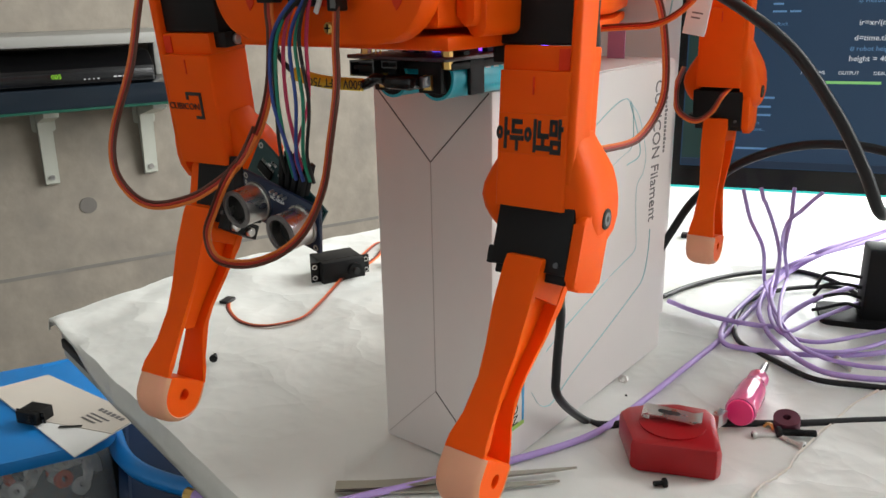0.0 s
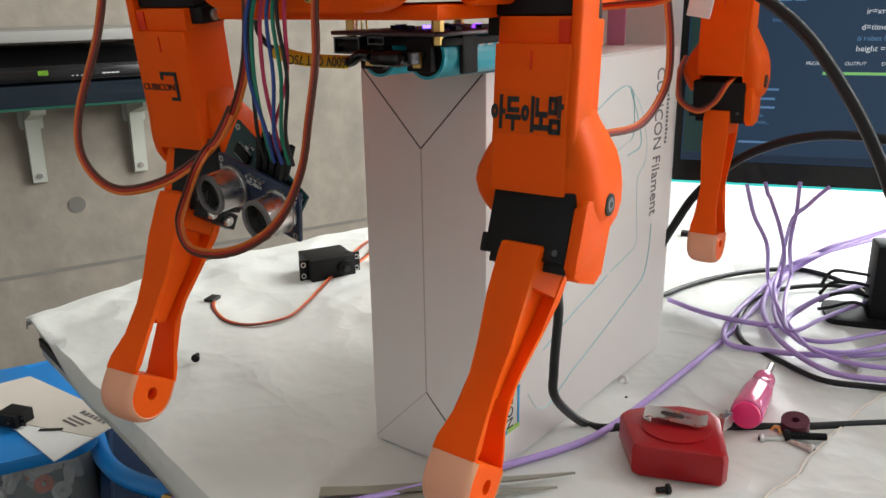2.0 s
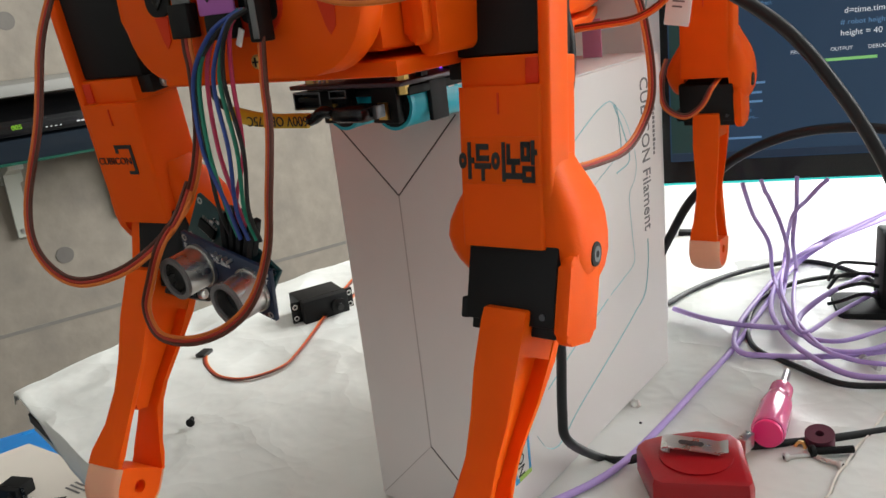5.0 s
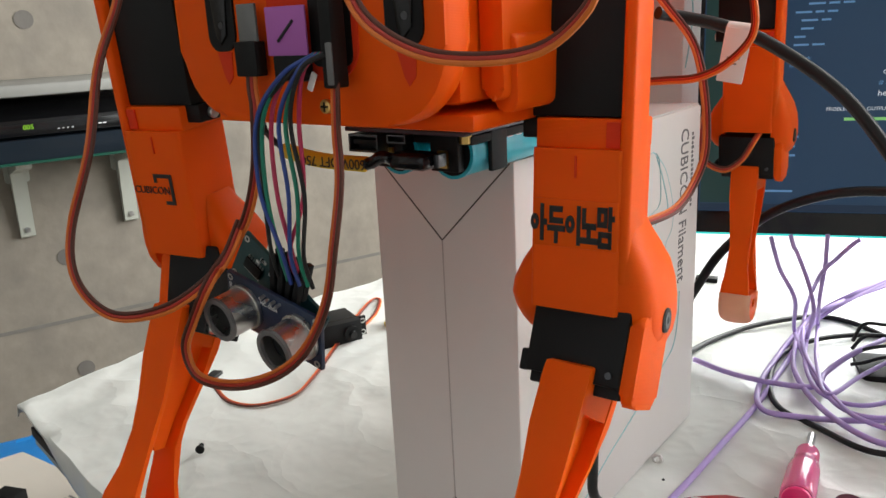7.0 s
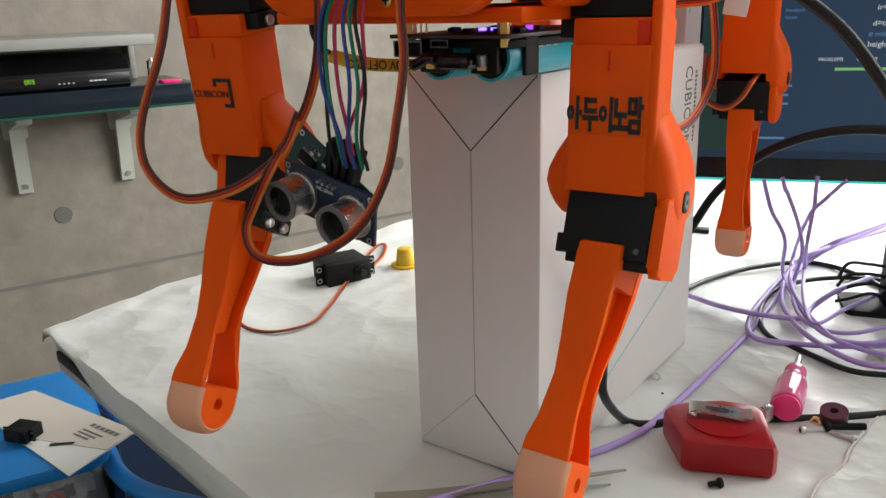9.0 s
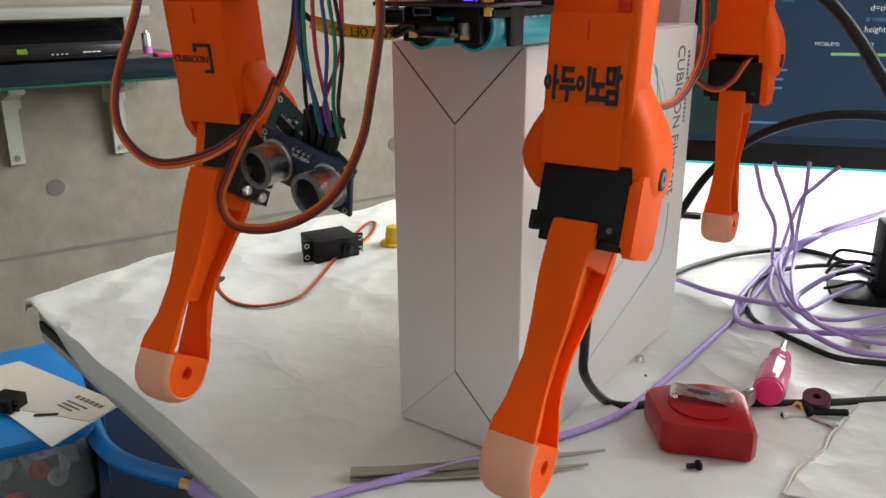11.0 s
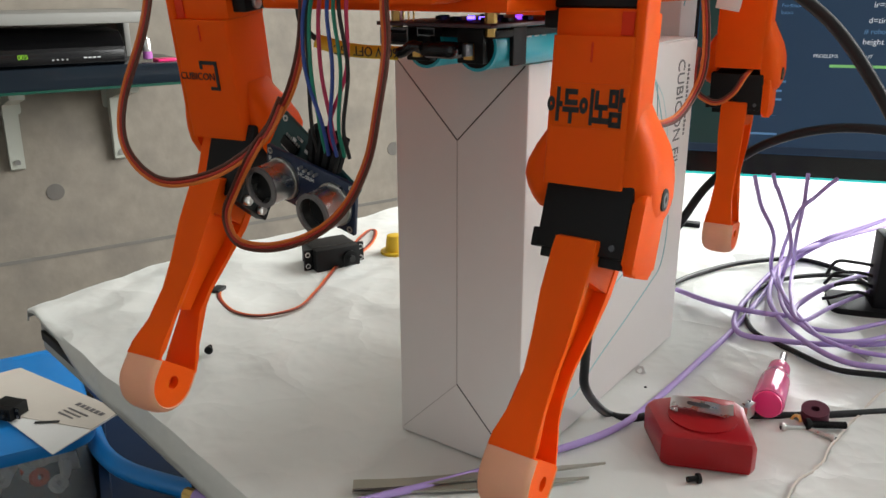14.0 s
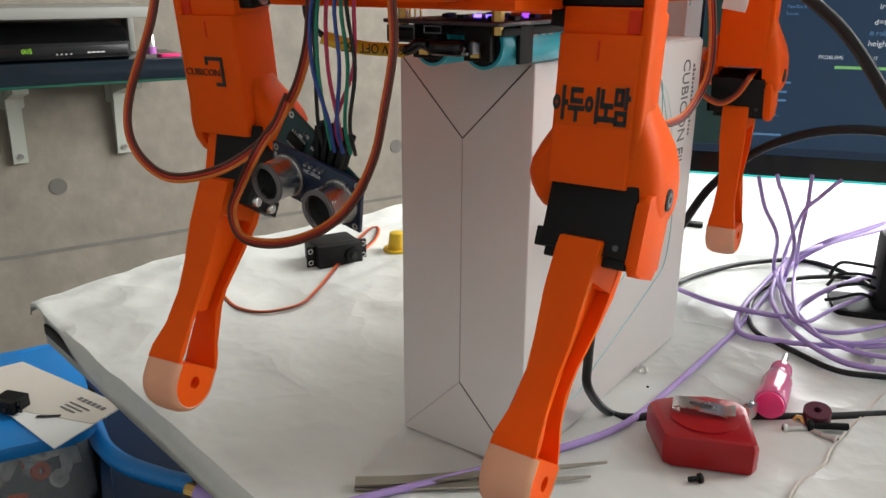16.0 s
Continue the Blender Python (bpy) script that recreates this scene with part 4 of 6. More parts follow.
def electronics():
    """Battery tray, cells and board under the body."""
    y0, y1 = 0.000, 0.082
    part("circuit_board", box(-0.021, 0.033, y0 - 0.003, y1 + 0.003, 0.0168, 0.0184, 0.0003), PCB_BROWN, robot, "dark circuit board")
    tray = part("battery_tray", box(-0.014, 0.031, y0 + 0.004, y1, 0.0128, 0.0160, 0.0008), BLACK, robot, "black battery tray")
    for x in (-0.004, 0.0205):
        c = part("battery_cell", cyl(0.0089, 0.068, (x, y0 + 0.042, 0.0093), "y", 28, bevel=0.001), CYAN, robot, "cyan wrapped round battery cell")
        part("cell_end", cyl(0.0080, 0.0016, (x, y0 + 0.0072, 0.0093), "y", 28), BLACK, c, "black end of the cell")
        part("cell_rim", tube_ring(0.0092, 0.0072, 0.002, (x, y0 + 0.0075, 0.0093), "y", 28), CYAN, c)
        part("tray_clip", box(x - 0.006, x + 0.006, y0 + 0.002, y0 + 0.006, 0.0035, 0.0165, 0.0005), BLACK, tray)
        part("contact", box(x - 0.002, x + 0.002, y0 + 0.0008, y0 + 0.002, 0.005, 0.011), BRASS, tray)
    for y in (y0 + 0.016, y0 + 0.060):
        part("tray_arm", box(0.0292, 0.0312, y, y + 0.010, 0.002, 0.0166, 0.0005), BLACK, tray)
    bars([(0.03 + i * 0.006, 0.0, 0.0335 + i * 0.006, 0.0032) for i in range(3)], 0.0002, SILK, Matrix(((0, 0, 1, 0.0287), (1, 0, 0, y0), (0, 1, 0, 0.0118), (0, 0, 0, 1))), "cell_print", robot)
    for x in (-0.016, 0.0285):
        for y in (y0 + 0.004, y1 - 0.006):
            part("standoff", cyl(0.0024, 0.0056, (x, y, 0.0212), "z", 6), BRASS, robot, "brass hexagonal standoff")
            part("standoff_nut", cyl(0.0022, 0.003, (x, y, 0.0150), "z", 6), BRASS, robot)
    port = part("usb_port", ring_prism([(-0.0175, 0.0098), (-0.0035, 0.0098), (-0.0035, 0.0162), (-0.0175, 0.0162)], [(-0.0168, 0.0105), (-0.0042, 0.0105), (-0.0042, 0.0155), (-0.0168, 0.0155)], y0 - 0.005, y0 + 0.001, "y"), DARK_STEEL, robot, "steel usb socket", smooth=False)
    part("socket_back", box(-0.0170, -0.0040, y0 - 0.0005, y0 + 0.0012, 0.0103, 0.0157), BLACK, port)
    part("socket_back", box(0.0003, 0.0082, y0 - 0.0005, y0 + 0.0012, 0.0138, 0.0162), BLACK, port)
    part("socket_tongue", box(-0.016, -0.005, y0 - 0.004, y0 + 0.001, 0.0125, 0.0142), BLACK, port)
    part("small_port", ring_prism([(0.000, 0.0135), (0.0085, 0.0135), (0.0085, 0.0165), (0.000, 0.0165)], [(0.0005, 0.014), (0.008, 0.014), (0.008, 0.016), (0.0005, 0.016)], y0 - 0.004, y0 + 0.001, "y"), DARK_STEEL, robot, smooth=False)
    plug = part("usb_plug", box(0.008, 0.024, y0 - 0.014, y0 - 0.003, 0.0062, 0.0120, 0.0024), BLACK_GLOSS, robot, "glossy black usb plug")
    part("plug_neck", sweep([rb(q) for q in [(-0.2335, 0.290, 0.9497)] + [(-0.2350, 0.2860, 0.9510), (-0.2390, 0.2860, 0.9490), (-0.2420, 0.2860, 0.9480)]], 0.0021, 10), BLACK_GLOSS, plug)
    part("plug_metal", box(0.0242, 0.0262, y0 - 0.009, y0 - 0.004, 0.0070, 0.0115, 0.0004), DARK_STEEL, plug)
    for x, y, m in ((0.002, 0.030, LED_BLUE), (0.008, 0.030, LED_BLUE), (0.014, 0.031, LED_BLUE), (0.032, 0.050, LED_BLUE), (0.0325, 0.072, LED_BLUE), (0.020, 0.040, LED_PURPLE), (0.010, 0.055, LED_PURPLE)):
        part("led", box(x - 0.0012, x + 0.0012, y - 0.0012, y + 0.0012, 0.0185, 0.0196), m, robot, "lit blue indicator")
    rng = random.Random(7)
    for i in range(9):
        x, y = -0.012 + 0.005 * i, 0.010 + rng.uniform(0, 0.05)
        part("chip", box(x, x + 0.003, y, y + 0.004, 0.0185, 0.0200), BLACK, robot)
    for i in range(5):
        part("header_pin", cyl(0.0004, 0.004, (-0.018 + 0.0026 * i, y0 + 0.004, 0.0205), "z", 6), BRASS, robot)


body(), electronics()
LEGS = {}
# sideways place, turn about the upright, strut start and foot hole of each leg
for key, x, turn, zs, zf, outer in (("front_right", -0.1632, 4.0, -0.0285, -0.1055, 1), ("front_left", -0.3331, 9.0, -0.0330, -0.1150, -1), ("rear_right", -0.1828, 4.0, -0.0260, -0.1070, 1), ("rear_left", -0.3331, 4.0, -0.0260, -0.1010, -1)):
    LEGS[key] = (x, turn, thigh(-0.0035 if key == "front_right" else 0.0, outer, 0.002 if key == "front_left" else 0.0), shin(zs, zf, outer < 0, 0.68 if key == "front_right" else 1.0))


def hangul(parent):
    """Five black raised syllables on a pale film on the front of the thigh, drawn as strokes."""
    s = 0.0058
    w = 0.00075
    R, T = [], []

    def rect(cx, a, b, c, d):
        R.append((cx + a * s, b * s, cx + c * s, d * s))

    def ring(cx, x, y, r):
        T.append((cx + x * s, y * s, r * s))
    cx = 0.0
    ring(cx, 0.22, 0.5, 0.22), rect(cx, 0.62, -0.05, 0.75, 1.05), rect(cx, 0.75, 0.45, 0.95, 0.57)
    cx = 0.0062
    rect(cx, 0.12, 0.88, 0.85, 1.0), rect(cx, 0.12, 0.55, 0.25, 1.0), rect(cx, 0.12, 0.52, 0.88, 0.64), rect(cx, 0.0, 0.28, 1.0, 0.40), rect(cx, 0.44, -0.1, 0.57, 0.3)
    cx = 0.0124
    ring(cx, 0.28, 0.5, 0.24), rect(cx, 0.74, -0.1, 0.87, 1.05)
    cx = 0.0178
    rect(cx, 0.12, 0.5, 0.26, 1.0), rect(cx, 0.12, 0.42, 0.88, 0.55), rect(cx, 0.42, 0.1, 0.56, 0.5), rect(cx, 0.0, -0.02, 1.0, 0.11)
    cx = 0.0236
    rect(cx, 0.02, 0.55, 0.14, 1.05), rect(cx, 0.02, 0.95, 0.5, 1.06), rect(cx, 0.4, 0.55, 0.52, 1.05), rect(cx, 0.02, 0.52, 0.52, 0.63), rect(cx, 0.66, 0.42, 0.79, 1.1), rect(cx, 0.79, 0.72, 0.95, 0.83)
    rect(cx, 0.1, -0.1, 0.22, 0.32), rect(cx, 0.1, 0.22, 0.8, 0.33), rect(cx, 0.68, -0.1, 0.8, 0.32), rect(cx, 0.1, -0.12, 0.8, 0.0)
    bm = bmesh.new()
    for r in R:
        box(r[0] - 0.00022, r[2] + 0.00022, r[1] - 0.00018, r[3] + 0.00018, -0.0001, 0.0005, bm=bm)
    for x, y, r in T:
        b2 = tube_ring(r + 0.0002, r - 0.00085, 0.0005, (x, y, 0.00015), "z", 16)
        me = bpy.data.meshes.new("t")
        b2.to_mesh(me)
        b2.free()
        bm.from_mesh(me)
        bpy.data.meshes.remove(me)
    part("lettering", bm, TEXT_BLACK, parent, "raised black Korean lettering", smooth=False, m=Matrix.Translation((-0.0177, -0.0193, 0.0248)) @ FRONT @ Matrix.Diagonal((0.93, 1.72, 1, 1)))
    part("letter_film", box(-0.0170, 0.0106, -0.0194, -0.0189, 0.0225, 0.0372, 0.0002), ORANGE, parent, "clear film patch under the lettering")


def leg_mark(parent):
    m = Matrix.Translation((-0.0145, -0.0193, 0.028)) @ FRONT
    lettering("CUBICON", 0.0042, TEXT_BLACK, m, "lettering", parent)
    bars([(0.0125, 0.0065, 0.021, 0.0080), (0.0195, -0.0028, 0.021, 0.0065), (0.0160, -0.0042, 0.021, -0.0028), (0.0115, 0.0045, 0.013, 0.0080)], 0.00012, TEXT_BLACK, m, "printed_mark", parent)


hangul(LEGS["front_right"][2])
leg_mark(LEGS["front_left"][2])


# ---- distance sensor hanging in front of the robot ----
def sonar_board(name, parent, m, chips):
    ob = part(name, box(-0.0225, 0.0225, -0.010, 0.010, -0.0008, 0.0008, 0.0002), PCB_TEAL if chips else PCB_BLUE, parent, "dark green board with chips" if chips else "navy sensor board", m=m)
    for x in (-0.0205, 0.0205):
        for y in (-0.0082, 0.0082):
            part("corner_hole", tube_ring(0.0013, 0.0007, 0.0002, (x, y, 0.0010), "z", 12), STEEL, ob)
    if chips:
        for x, y, w, h in ((-0.013, 0.001, 0.0085, 0.0040), (0.012, -0.001, 0.0075, 0.0036), (0.001, -0.004, 0.005, 0.003)):
            c = part("chip", box(x - w / 2, x + w / 2, y - h / 2, y + h / 2, 0.0009, 0.0022, 0.0002), BLACK, ob)
            bm = bmesh.new()
            for i in range(7):
                for s in (-1, 1):
                    px = x - w / 2 + w * (i + 0.5) / 7
                    box(px - 0.0003, px + 0.0003, y + s * (h / 2), y + s * (h / 2 + 0.0011), 0.0009, 0.0013, bm=bm)
            part("chip_legs", bm, STEEL, ob, smooth=False)
        rng = random.Random(3)
        for i in range(16):
            x, y = rng.uniform(-0.020, 0.020), rng.choice((-0.0075, 0.0065, -0.005, 0.0045))
            part("resistor", box(x - 0.0009, x + 0.0009, y - 0.0005, y + 0.0005, 0.0009, 0.0014), SILK if i % 3 else BLACK, ob)
        part("header", box(-0.005, 0.0055, 0.0072, 0.0098, 0.0009, 0.0035, 0.0002), BLACK, ob)
    else:
        for x in (-0.0132, 0.0132):
            t = part("transducer", tube_ring(0.0075, 0.0062, 0.0115, (x, -0.0005, 0.0066), "z", 32), STEEL, ob, "round steel ultrasonic transducer")
            part("transducer_base", tube_ring(0.0082, 0.0074, 0.0012, (x, -0.0005, 0.0016), "z", 32), STEEL, t)
            part("transducer_lip", tube_ring(0.0077, 0.0060, 0.0012, (x, -0.0005, 0.0122), "z", 32), TEXT_GREY, t)
            part("transducer_mesh", cyl(0.0063, 0.001, (x, -0.0005, 0.0072), "z", 28), BLACK, t, "dark mesh inside")
        part("crystal", box(-0.005, 0.005, -0.0085, -0.0055, 0.0009, 0.0035, 0.0012), STEEL, ob)
        for i in range(4):
            part("solder_pin", cyl(0.0006, 0.002, (-0.0038 + 0.00254 * i, 0.0075, 0.0018), "z", 8), STEEL, ob)
        lettering("HC-SR04", 0.0022, SILK, Matrix.Translation((-0.006, 0.0035, 0.0009)), "board_print", ob)
        lettering("R", 0.003, SILK, Matrix.Translation((-0.0215, 0.004, 0.0009)), "board_print", ob)
        lettering("T", 0.003, SILK, Matrix.Translation((0.0195, 0.004, 0.0009)), "board_print", ob)
    return ob


sonar = thing("ultrasonic_sensor", "ultrasonic distance sensor with two steel transducers hanging by wires", "sensor", Matrix.Translation((-0.2532, 0.2475, 0.9018)) @ Matrix.Rotation(radians(13), 4, "Y"))
sonar_board("sensor_board", sonar, Matrix.Rotation(radians(98), 4, "X"), False)
rear = Matrix(((0.818, 0.575, 0, -0.2620), (0, 0, -1, 0.2575), (-0.575, 0.818, 0, 0.9060), (0, 0, 0, 1)))
sonar_board("rear_board", sonar, sonar.matrix_basis.inverted() @ rear, True)
for i in range(4):
    for j in range(2):
        part("wire_plug", box(-0.0035 + 0.0026 * i, -0.0011 + 0.0026 * i, 0.001 + 0.0027 * j, 0.0035 + 0.0027 * j, 0.007 + 0.002 * j, 0.0215 + 0.0015 * ((i * 3 + j) % 3), 0.0003), BLACK, sonar, "black jumper plug", m=Matrix.Rotation(radians(-6 + 5 * i), 4, "Y"))


# ---- cables ----
def ribbon(name, pts, label, mats=(W_BROWN, W_RED, W_ORANGE), r=0.0007, steps=7):
    root = thing(name, label, "cable")
    for i, mat in enumerate(mats):
        part("strand", sweep(pts, r, 8, offset=((i - (len(mats) - 1) / 2) * r * 1.75, 0), steps=steps), mat, root)
    return root


def cable(name, pts, r, mat, label, n=10, steps=7):
    return tagged(part(name, sweep(pts, r, n, steps=steps), mat), label, "cable")


RIB = "brown, red and orange servo ribbon cable looping beside the leg"
ribbon("servo_cable", [(-0.317, 0.25, 1.014), (-0.3075, 0.2401, 1.0037), (-0.3085, 0.2311, 0.9852), (-0.309, 0.2235, 0.9589), (-0.319, 0.2182, 0.9326), (-0.3179, 0.2154, 0.9175), (-0.3088, 0.2154, 0.9078), (-0.2971, 0.2182, 0.9037), (-0.2795, 0.2235, 0.9077), (-0.2695, 0.2311, 0.9146), (-0.2666, 0.2401, 0.9219), (-0.268, 0.25, 0.933)], RIB)
ribbon("servo_cable", [(-0.2532, 0.2490, 0.9830), (-0.2530, 0.2485, 0.9770), (-0.2522, 0.2480, 0.9700), (-0.2550, 0.2480, 0.9520), (-0.2620, 0.2480, 0.9360), (-0.2720, 0.2480, 0.9240)] + [(-0.2650, 0.2320, 0.9170), (-0.2770, 0.2320, 0.9010), (-0.2830, 0.2320, 0.8900), (-0.2780, 0.2320, 0.8810), (-0.2600, 0.2320, 0.8820), (-0.2390, 0.2320, 0.8900), (-0.2230, 0.2320, 0.9020), (-0.2120, 0.2320, 0.9190), (-0.2070, 0.2320, 0.9360), (-0.2055, 0.2350, 0.9540), (-0.2100, 0.2400, 0.9670), (-0.2152, 0.2465, 0.9800)], "servo ribbon cable hanging in a loop round the sensor", (W_ORANGE, W_RED, W_BROWN))
ribbon("servo_cable", [(-0.1980, 0.2350, 1.0050), (-0.1930, 0.2350, 0.9970), (-0.1840, 0.2350, 0.9910), (-0.1720, 0.2350, 0.9870), (-0.1580, 0.2350, 0.9860), (-0.1460, 0.2350, 0.9870), (-0.1380, 0.2350, 0.9900), (-0.1310, 0.2350, 0.9960), (-0.1290, 0.2350, 1.0010)], "servo ribbon cable arched across the robot's front")
ribbon("servo_cable", [(-0.2021, 0.4245, 1.008), (-0.1904, 0.4245, 0.995), (-0.1787, 0.4245, 0.9794), (-0.1735, 0.4245, 0.9586), (-0.1722, 0.4245, 0.9365), (-0.1742, 0.4192, 0.9233), (-0.1757, 0.4033, 0.9145), (-0.1766, 0.3768, 0.9144), (-0.1785, 0.3503, 0.9165)], "servo ribbon cable bowed beside the leg")
ribbon("servo_cable", [(-0.1950, 0.4000, 0.9660), (-0.1810, 0.4000, 0.9670), (-0.1690, 0.4000, 0.9680), (-0.1590, 0.4000, 0.9720), (-0.1500, 0.4000, 0.9800), (-0.1470, 0.4000, 0.9880), (-0.1490, 0.4000, 1.0020)], "servo ribbon cable running to the rear leg")
ribbon("servo_cable", [(-0.2350, 0.6000, 0.9310)] + [(-0.2230, 0.5600, 0.9220), (-0.2210, 0.5600, 0.9070), (-0.2090, 0.5600, 0.9010), (-0.1990, 0.5600, 0.9070), (-0.1930, 0.5600, 0.9170)] + [(-0.1945, 0.5760, 0.9200), (-0.1950, 0.5900, 0.9235)], "servo ribbon cable looping over the rear knee")
# sideways place of each jumper wire where it leaves the body, half way down and above the plugs
for n, (mat, lab, x_top, x_mid, x_low) in enumerate((
        (W_BLUE, "blue", -0.2480, -0.2500, -0.2440), (W_GREEN, "green", -0.2460, -0.2480, -0.2460), (W_PINK, "crimson", -0.2430, -0.2440, -0.2410),
        (W_BLUE, "blue", -0.2380, -0.2370, -0.2400), (W_GREEN, "green", -0.2360, -0.2340, -0.2370), (W_PINK, "red", -0.2310, -0.2320, -0.2420),
        (TEXT_BLACK, "black", -0.2330, -0.2300, -0.2340), (TEXT_BLACK, "black", -0.2475, -0.2490, -0.2500))):
    first = n in (0, 1, 2, 7)
    y = 0.2445 + 0.0008 * (n % 3)
    start = Vector((-0.2200 + 0.0006 * n, 0.2440, 0.9875))
    bend = Vector((-0.2320, y - 0.003, 0.9815)) if first else Vector((-0.2255, y - 0.003, 0.9830))
    cable("jumper_wire", [start, bend + Vector((0.0003 * n, 0, 0)), Vector((x_top, y, 0.9680)), Vector((x_mid, y, 0.9460)), Vector((x_low, y + 0.001, 0.9265)), Vector((x_low - 0.0005, y + 0.004, 0.9150))], 0.00072, mat, lab + " jumper wire running down to the sensor", 8)
sleeve = thing("marked_wire", "wire in a yellow sleeve with black print", "cable")
part("sleeve", sweep([(-0.2420, 0.2860, 0.9480), (-0.2500, 0.2860, 0.9480), (-0.2610, 0.2860, 0.9480), (-0.2730, 0.2860, 0.9490), (-0.2840, 0.2860, 0.9510)], 0.0030, 10, flat=0.5), YELLOW, sleeve)
part("wire", sweep([(-0.2400, 0.2860, 0.9490), (-0.2420, 0.2860, 0.9480), (-0.2430, 0.2860, 0.9480)], 0.0014, 8), TEXT_BLACK, sleeve)
part("wire", sweep([(-0.2830, 0.2860, 0.9510), (-0.2900, 0.2860, 0.9550), (-0.2940, 0.2860, 0.9610), (-0.2930, 0.2860, 0.9740)], 0.0012, 8), TEXT_BLACK, sleeve)
lettering("600V OFT 75C", 0.0052, TEXT_BLACK, Matrix.Translation((-0.2400, 0.2830, 0.9500)) @ FRONT @ Matrix.Rotation(radians(180), 4, "Z"), "sleeve_print", sleeve)
cable("power_cable", [(-0.2120, 0.4650, 0.9930), (-0.2060, 0.4740, 0.9910), (-0.1850, 0.4800, 0.9855), (-0.1640, 0.4800, 0.9770), (-0.1310, 0.4800, 0.9540), (-0.1060, 0.4800, 0.9230), (-0.0900, 0.4800, 0.8960), (-0.0825, 0.4810, 0.8790), (-0.0805, 0.4880, 0.8730), (-0.0815, 0.5060, 0.8700)], 0.0031, RUBBER, "thick black power cable arching down before the monitor")
tag = thing("cable_tag", "white paper tag wrapped on the black power cable", "tag", Matrix.Translation((-0.1770, 0.4800, 0.9823)) @ Matrix.Rotation(radians(9), 4, "Y"))
part("leaf", box(-0.0062, 0.0062, -0.0044, -0.0039, -0.0230, 0.0020, 0.0002), PAPER, tag)
part("leaf", box(-0.0062, 0.0062, -0.0036, -0.0032, -0.0215, 0.0020, 0.0002), PAPER, tag)
part("wrap", tube_ring(0.0041, 0.0036, 0.0124, (0, 0, 0.0005), "x", 20), PAPER, tag, "paper band round the cable")
bars([(-0.003, -0.012, 0.003, -0.0112), (-0.003, -0.0145, 0.002, -0.0137)], 0.0001, TEXT_GREY, Matrix.Translation((0, -0.0045, 0)) @ FRONT, "print_bars", tag)
cable("power_cable", [(-0.2490, 0.6000, 0.7860), (-0.2360, 0.6000, 0.8120), (-0.2210, 0.6000, 0.8380), (-0.1970, 0.6000, 0.8630), (-0.1730, 0.6000, 0.8770), (-0.1470, 0.6000, 0.8850), (-0.1190, 0.6000, 0.8870), (-0.0970, 0.6000, 0.8840), (-0.0820, 0.6000, 0.8780), (-0.0710, 0.6000, 0.8650), (-0.0660, 0.6000, 0.8400)], 0.0030, RUBBER, "black cable bowed in front of the monitor")
cable("power_cable", [(-0.1720, 0.3450, 0.9830), (-0.1690, 0.3450, 0.9660), (-0.1700, 0.3450, 0.9510), (-0.1730, 0.3450, 0.9370)] + [(-0.2030, 0.3830, 0.8430), (-0.2030, 0.3830, 0.8230), (-0.2030, 0.3800, 0.7940), (-0.2030, 0.3830, 0.7770)] + [(-0.2100, 0.4260, 0.7420), (-0.1960, 0.4290, 0.7420), (-0.1780, 0.4490, 0.7420), (-0.1440, 0.4700, 0.7420), (-0.1130, 0.4920, 0.7420), (-0.0830, 0.5180, 0.7420), (-0.0650, 0.5330, 0.7420)], 0.0024, RUBBER, "black cable hanging from the robot and lying on the sheet")
cable("black_cable", [(-0.2570, 0.6410, 0.7430), (-0.2480, 0.6810, 0.7430), (-0.2290, 0.7260, 0.7430), (-0.1970, 0.7650, 0.7430), (-0.1700, 0.7670, 0.7430), (-0.1390, 0.7460, 0.7430), (-0.1150, 0.7170, 0.7430), (-0.0840, 0.6920, 0.7430)], 0.0021, RUBBER, "black cable curving across the sheet")
cable("black_cable", [(-0.0250, 0.5950, 0.7430), (-0.0590, 0.5790, 0.7430), (-0.0910, 0.5660, 0.7430), (-0.1180, 0.5580, 0.7430), (-0.1480, 0.5720, 0.7430), (-0.1740, 0.5860, 0.7430), (-0.1900, 0.6190, 0.7430), (-0.1970, 0.6710, 0.7430), (-0.1840, 0.7130, 0.7430), (-0.1560, 0.7420, 0.7430), (-0.1200, 0.7520, 0.7430)], 0.0019, RUBBER, "black cable coiled on the sheet")
VL = "violet network cable in a loose tangle on the sheet"
cable("violet_cable", [(-0.2770, 0.2610, 0.7430), (-0.2640, 0.2860, 0.7430), (-0.2490, 0.3100, 0.7430), (-0.2350, 0.3340, 0.7430), (-0.2140, 0.3730, 0.7430), (-0.2010, 0.4020, 0.7430), (-0.1950, 0.4270, 0.7430), (-0.1920, 0.4660, 0.7430), (-0.1900, 0.5190, 0.7430), (-0.1880, 0.5820, 0.7430), (-0.1900, 0.6540, 0.7430), (-0.1930, 0.7490, 0.7430)] + [(-0.1700, 0.7800, 0.7600), (-0.1430, 0.8770, 0.7600), (-0.1190, 0.9580, 0.7600)], 0.0019, VIOLET, "violet network cable running across the sheet")
cable("violet_cable", [(-0.2440, 0.6220, 0.7480), (-0.2150, 0.6120, 0.7480), (-0.1860, 0.6110, 0.7480), (-0.1610, 0.6190, 0.7480), (-0.1600, 0.6460, 0.7480)] + [(-0.1470, 0.6730, 0.7560), (-0.1210, 0.7410, 0.7560), (-0.0980, 0.7920, 0.7560)], 0.0019, VIOLET, VL)
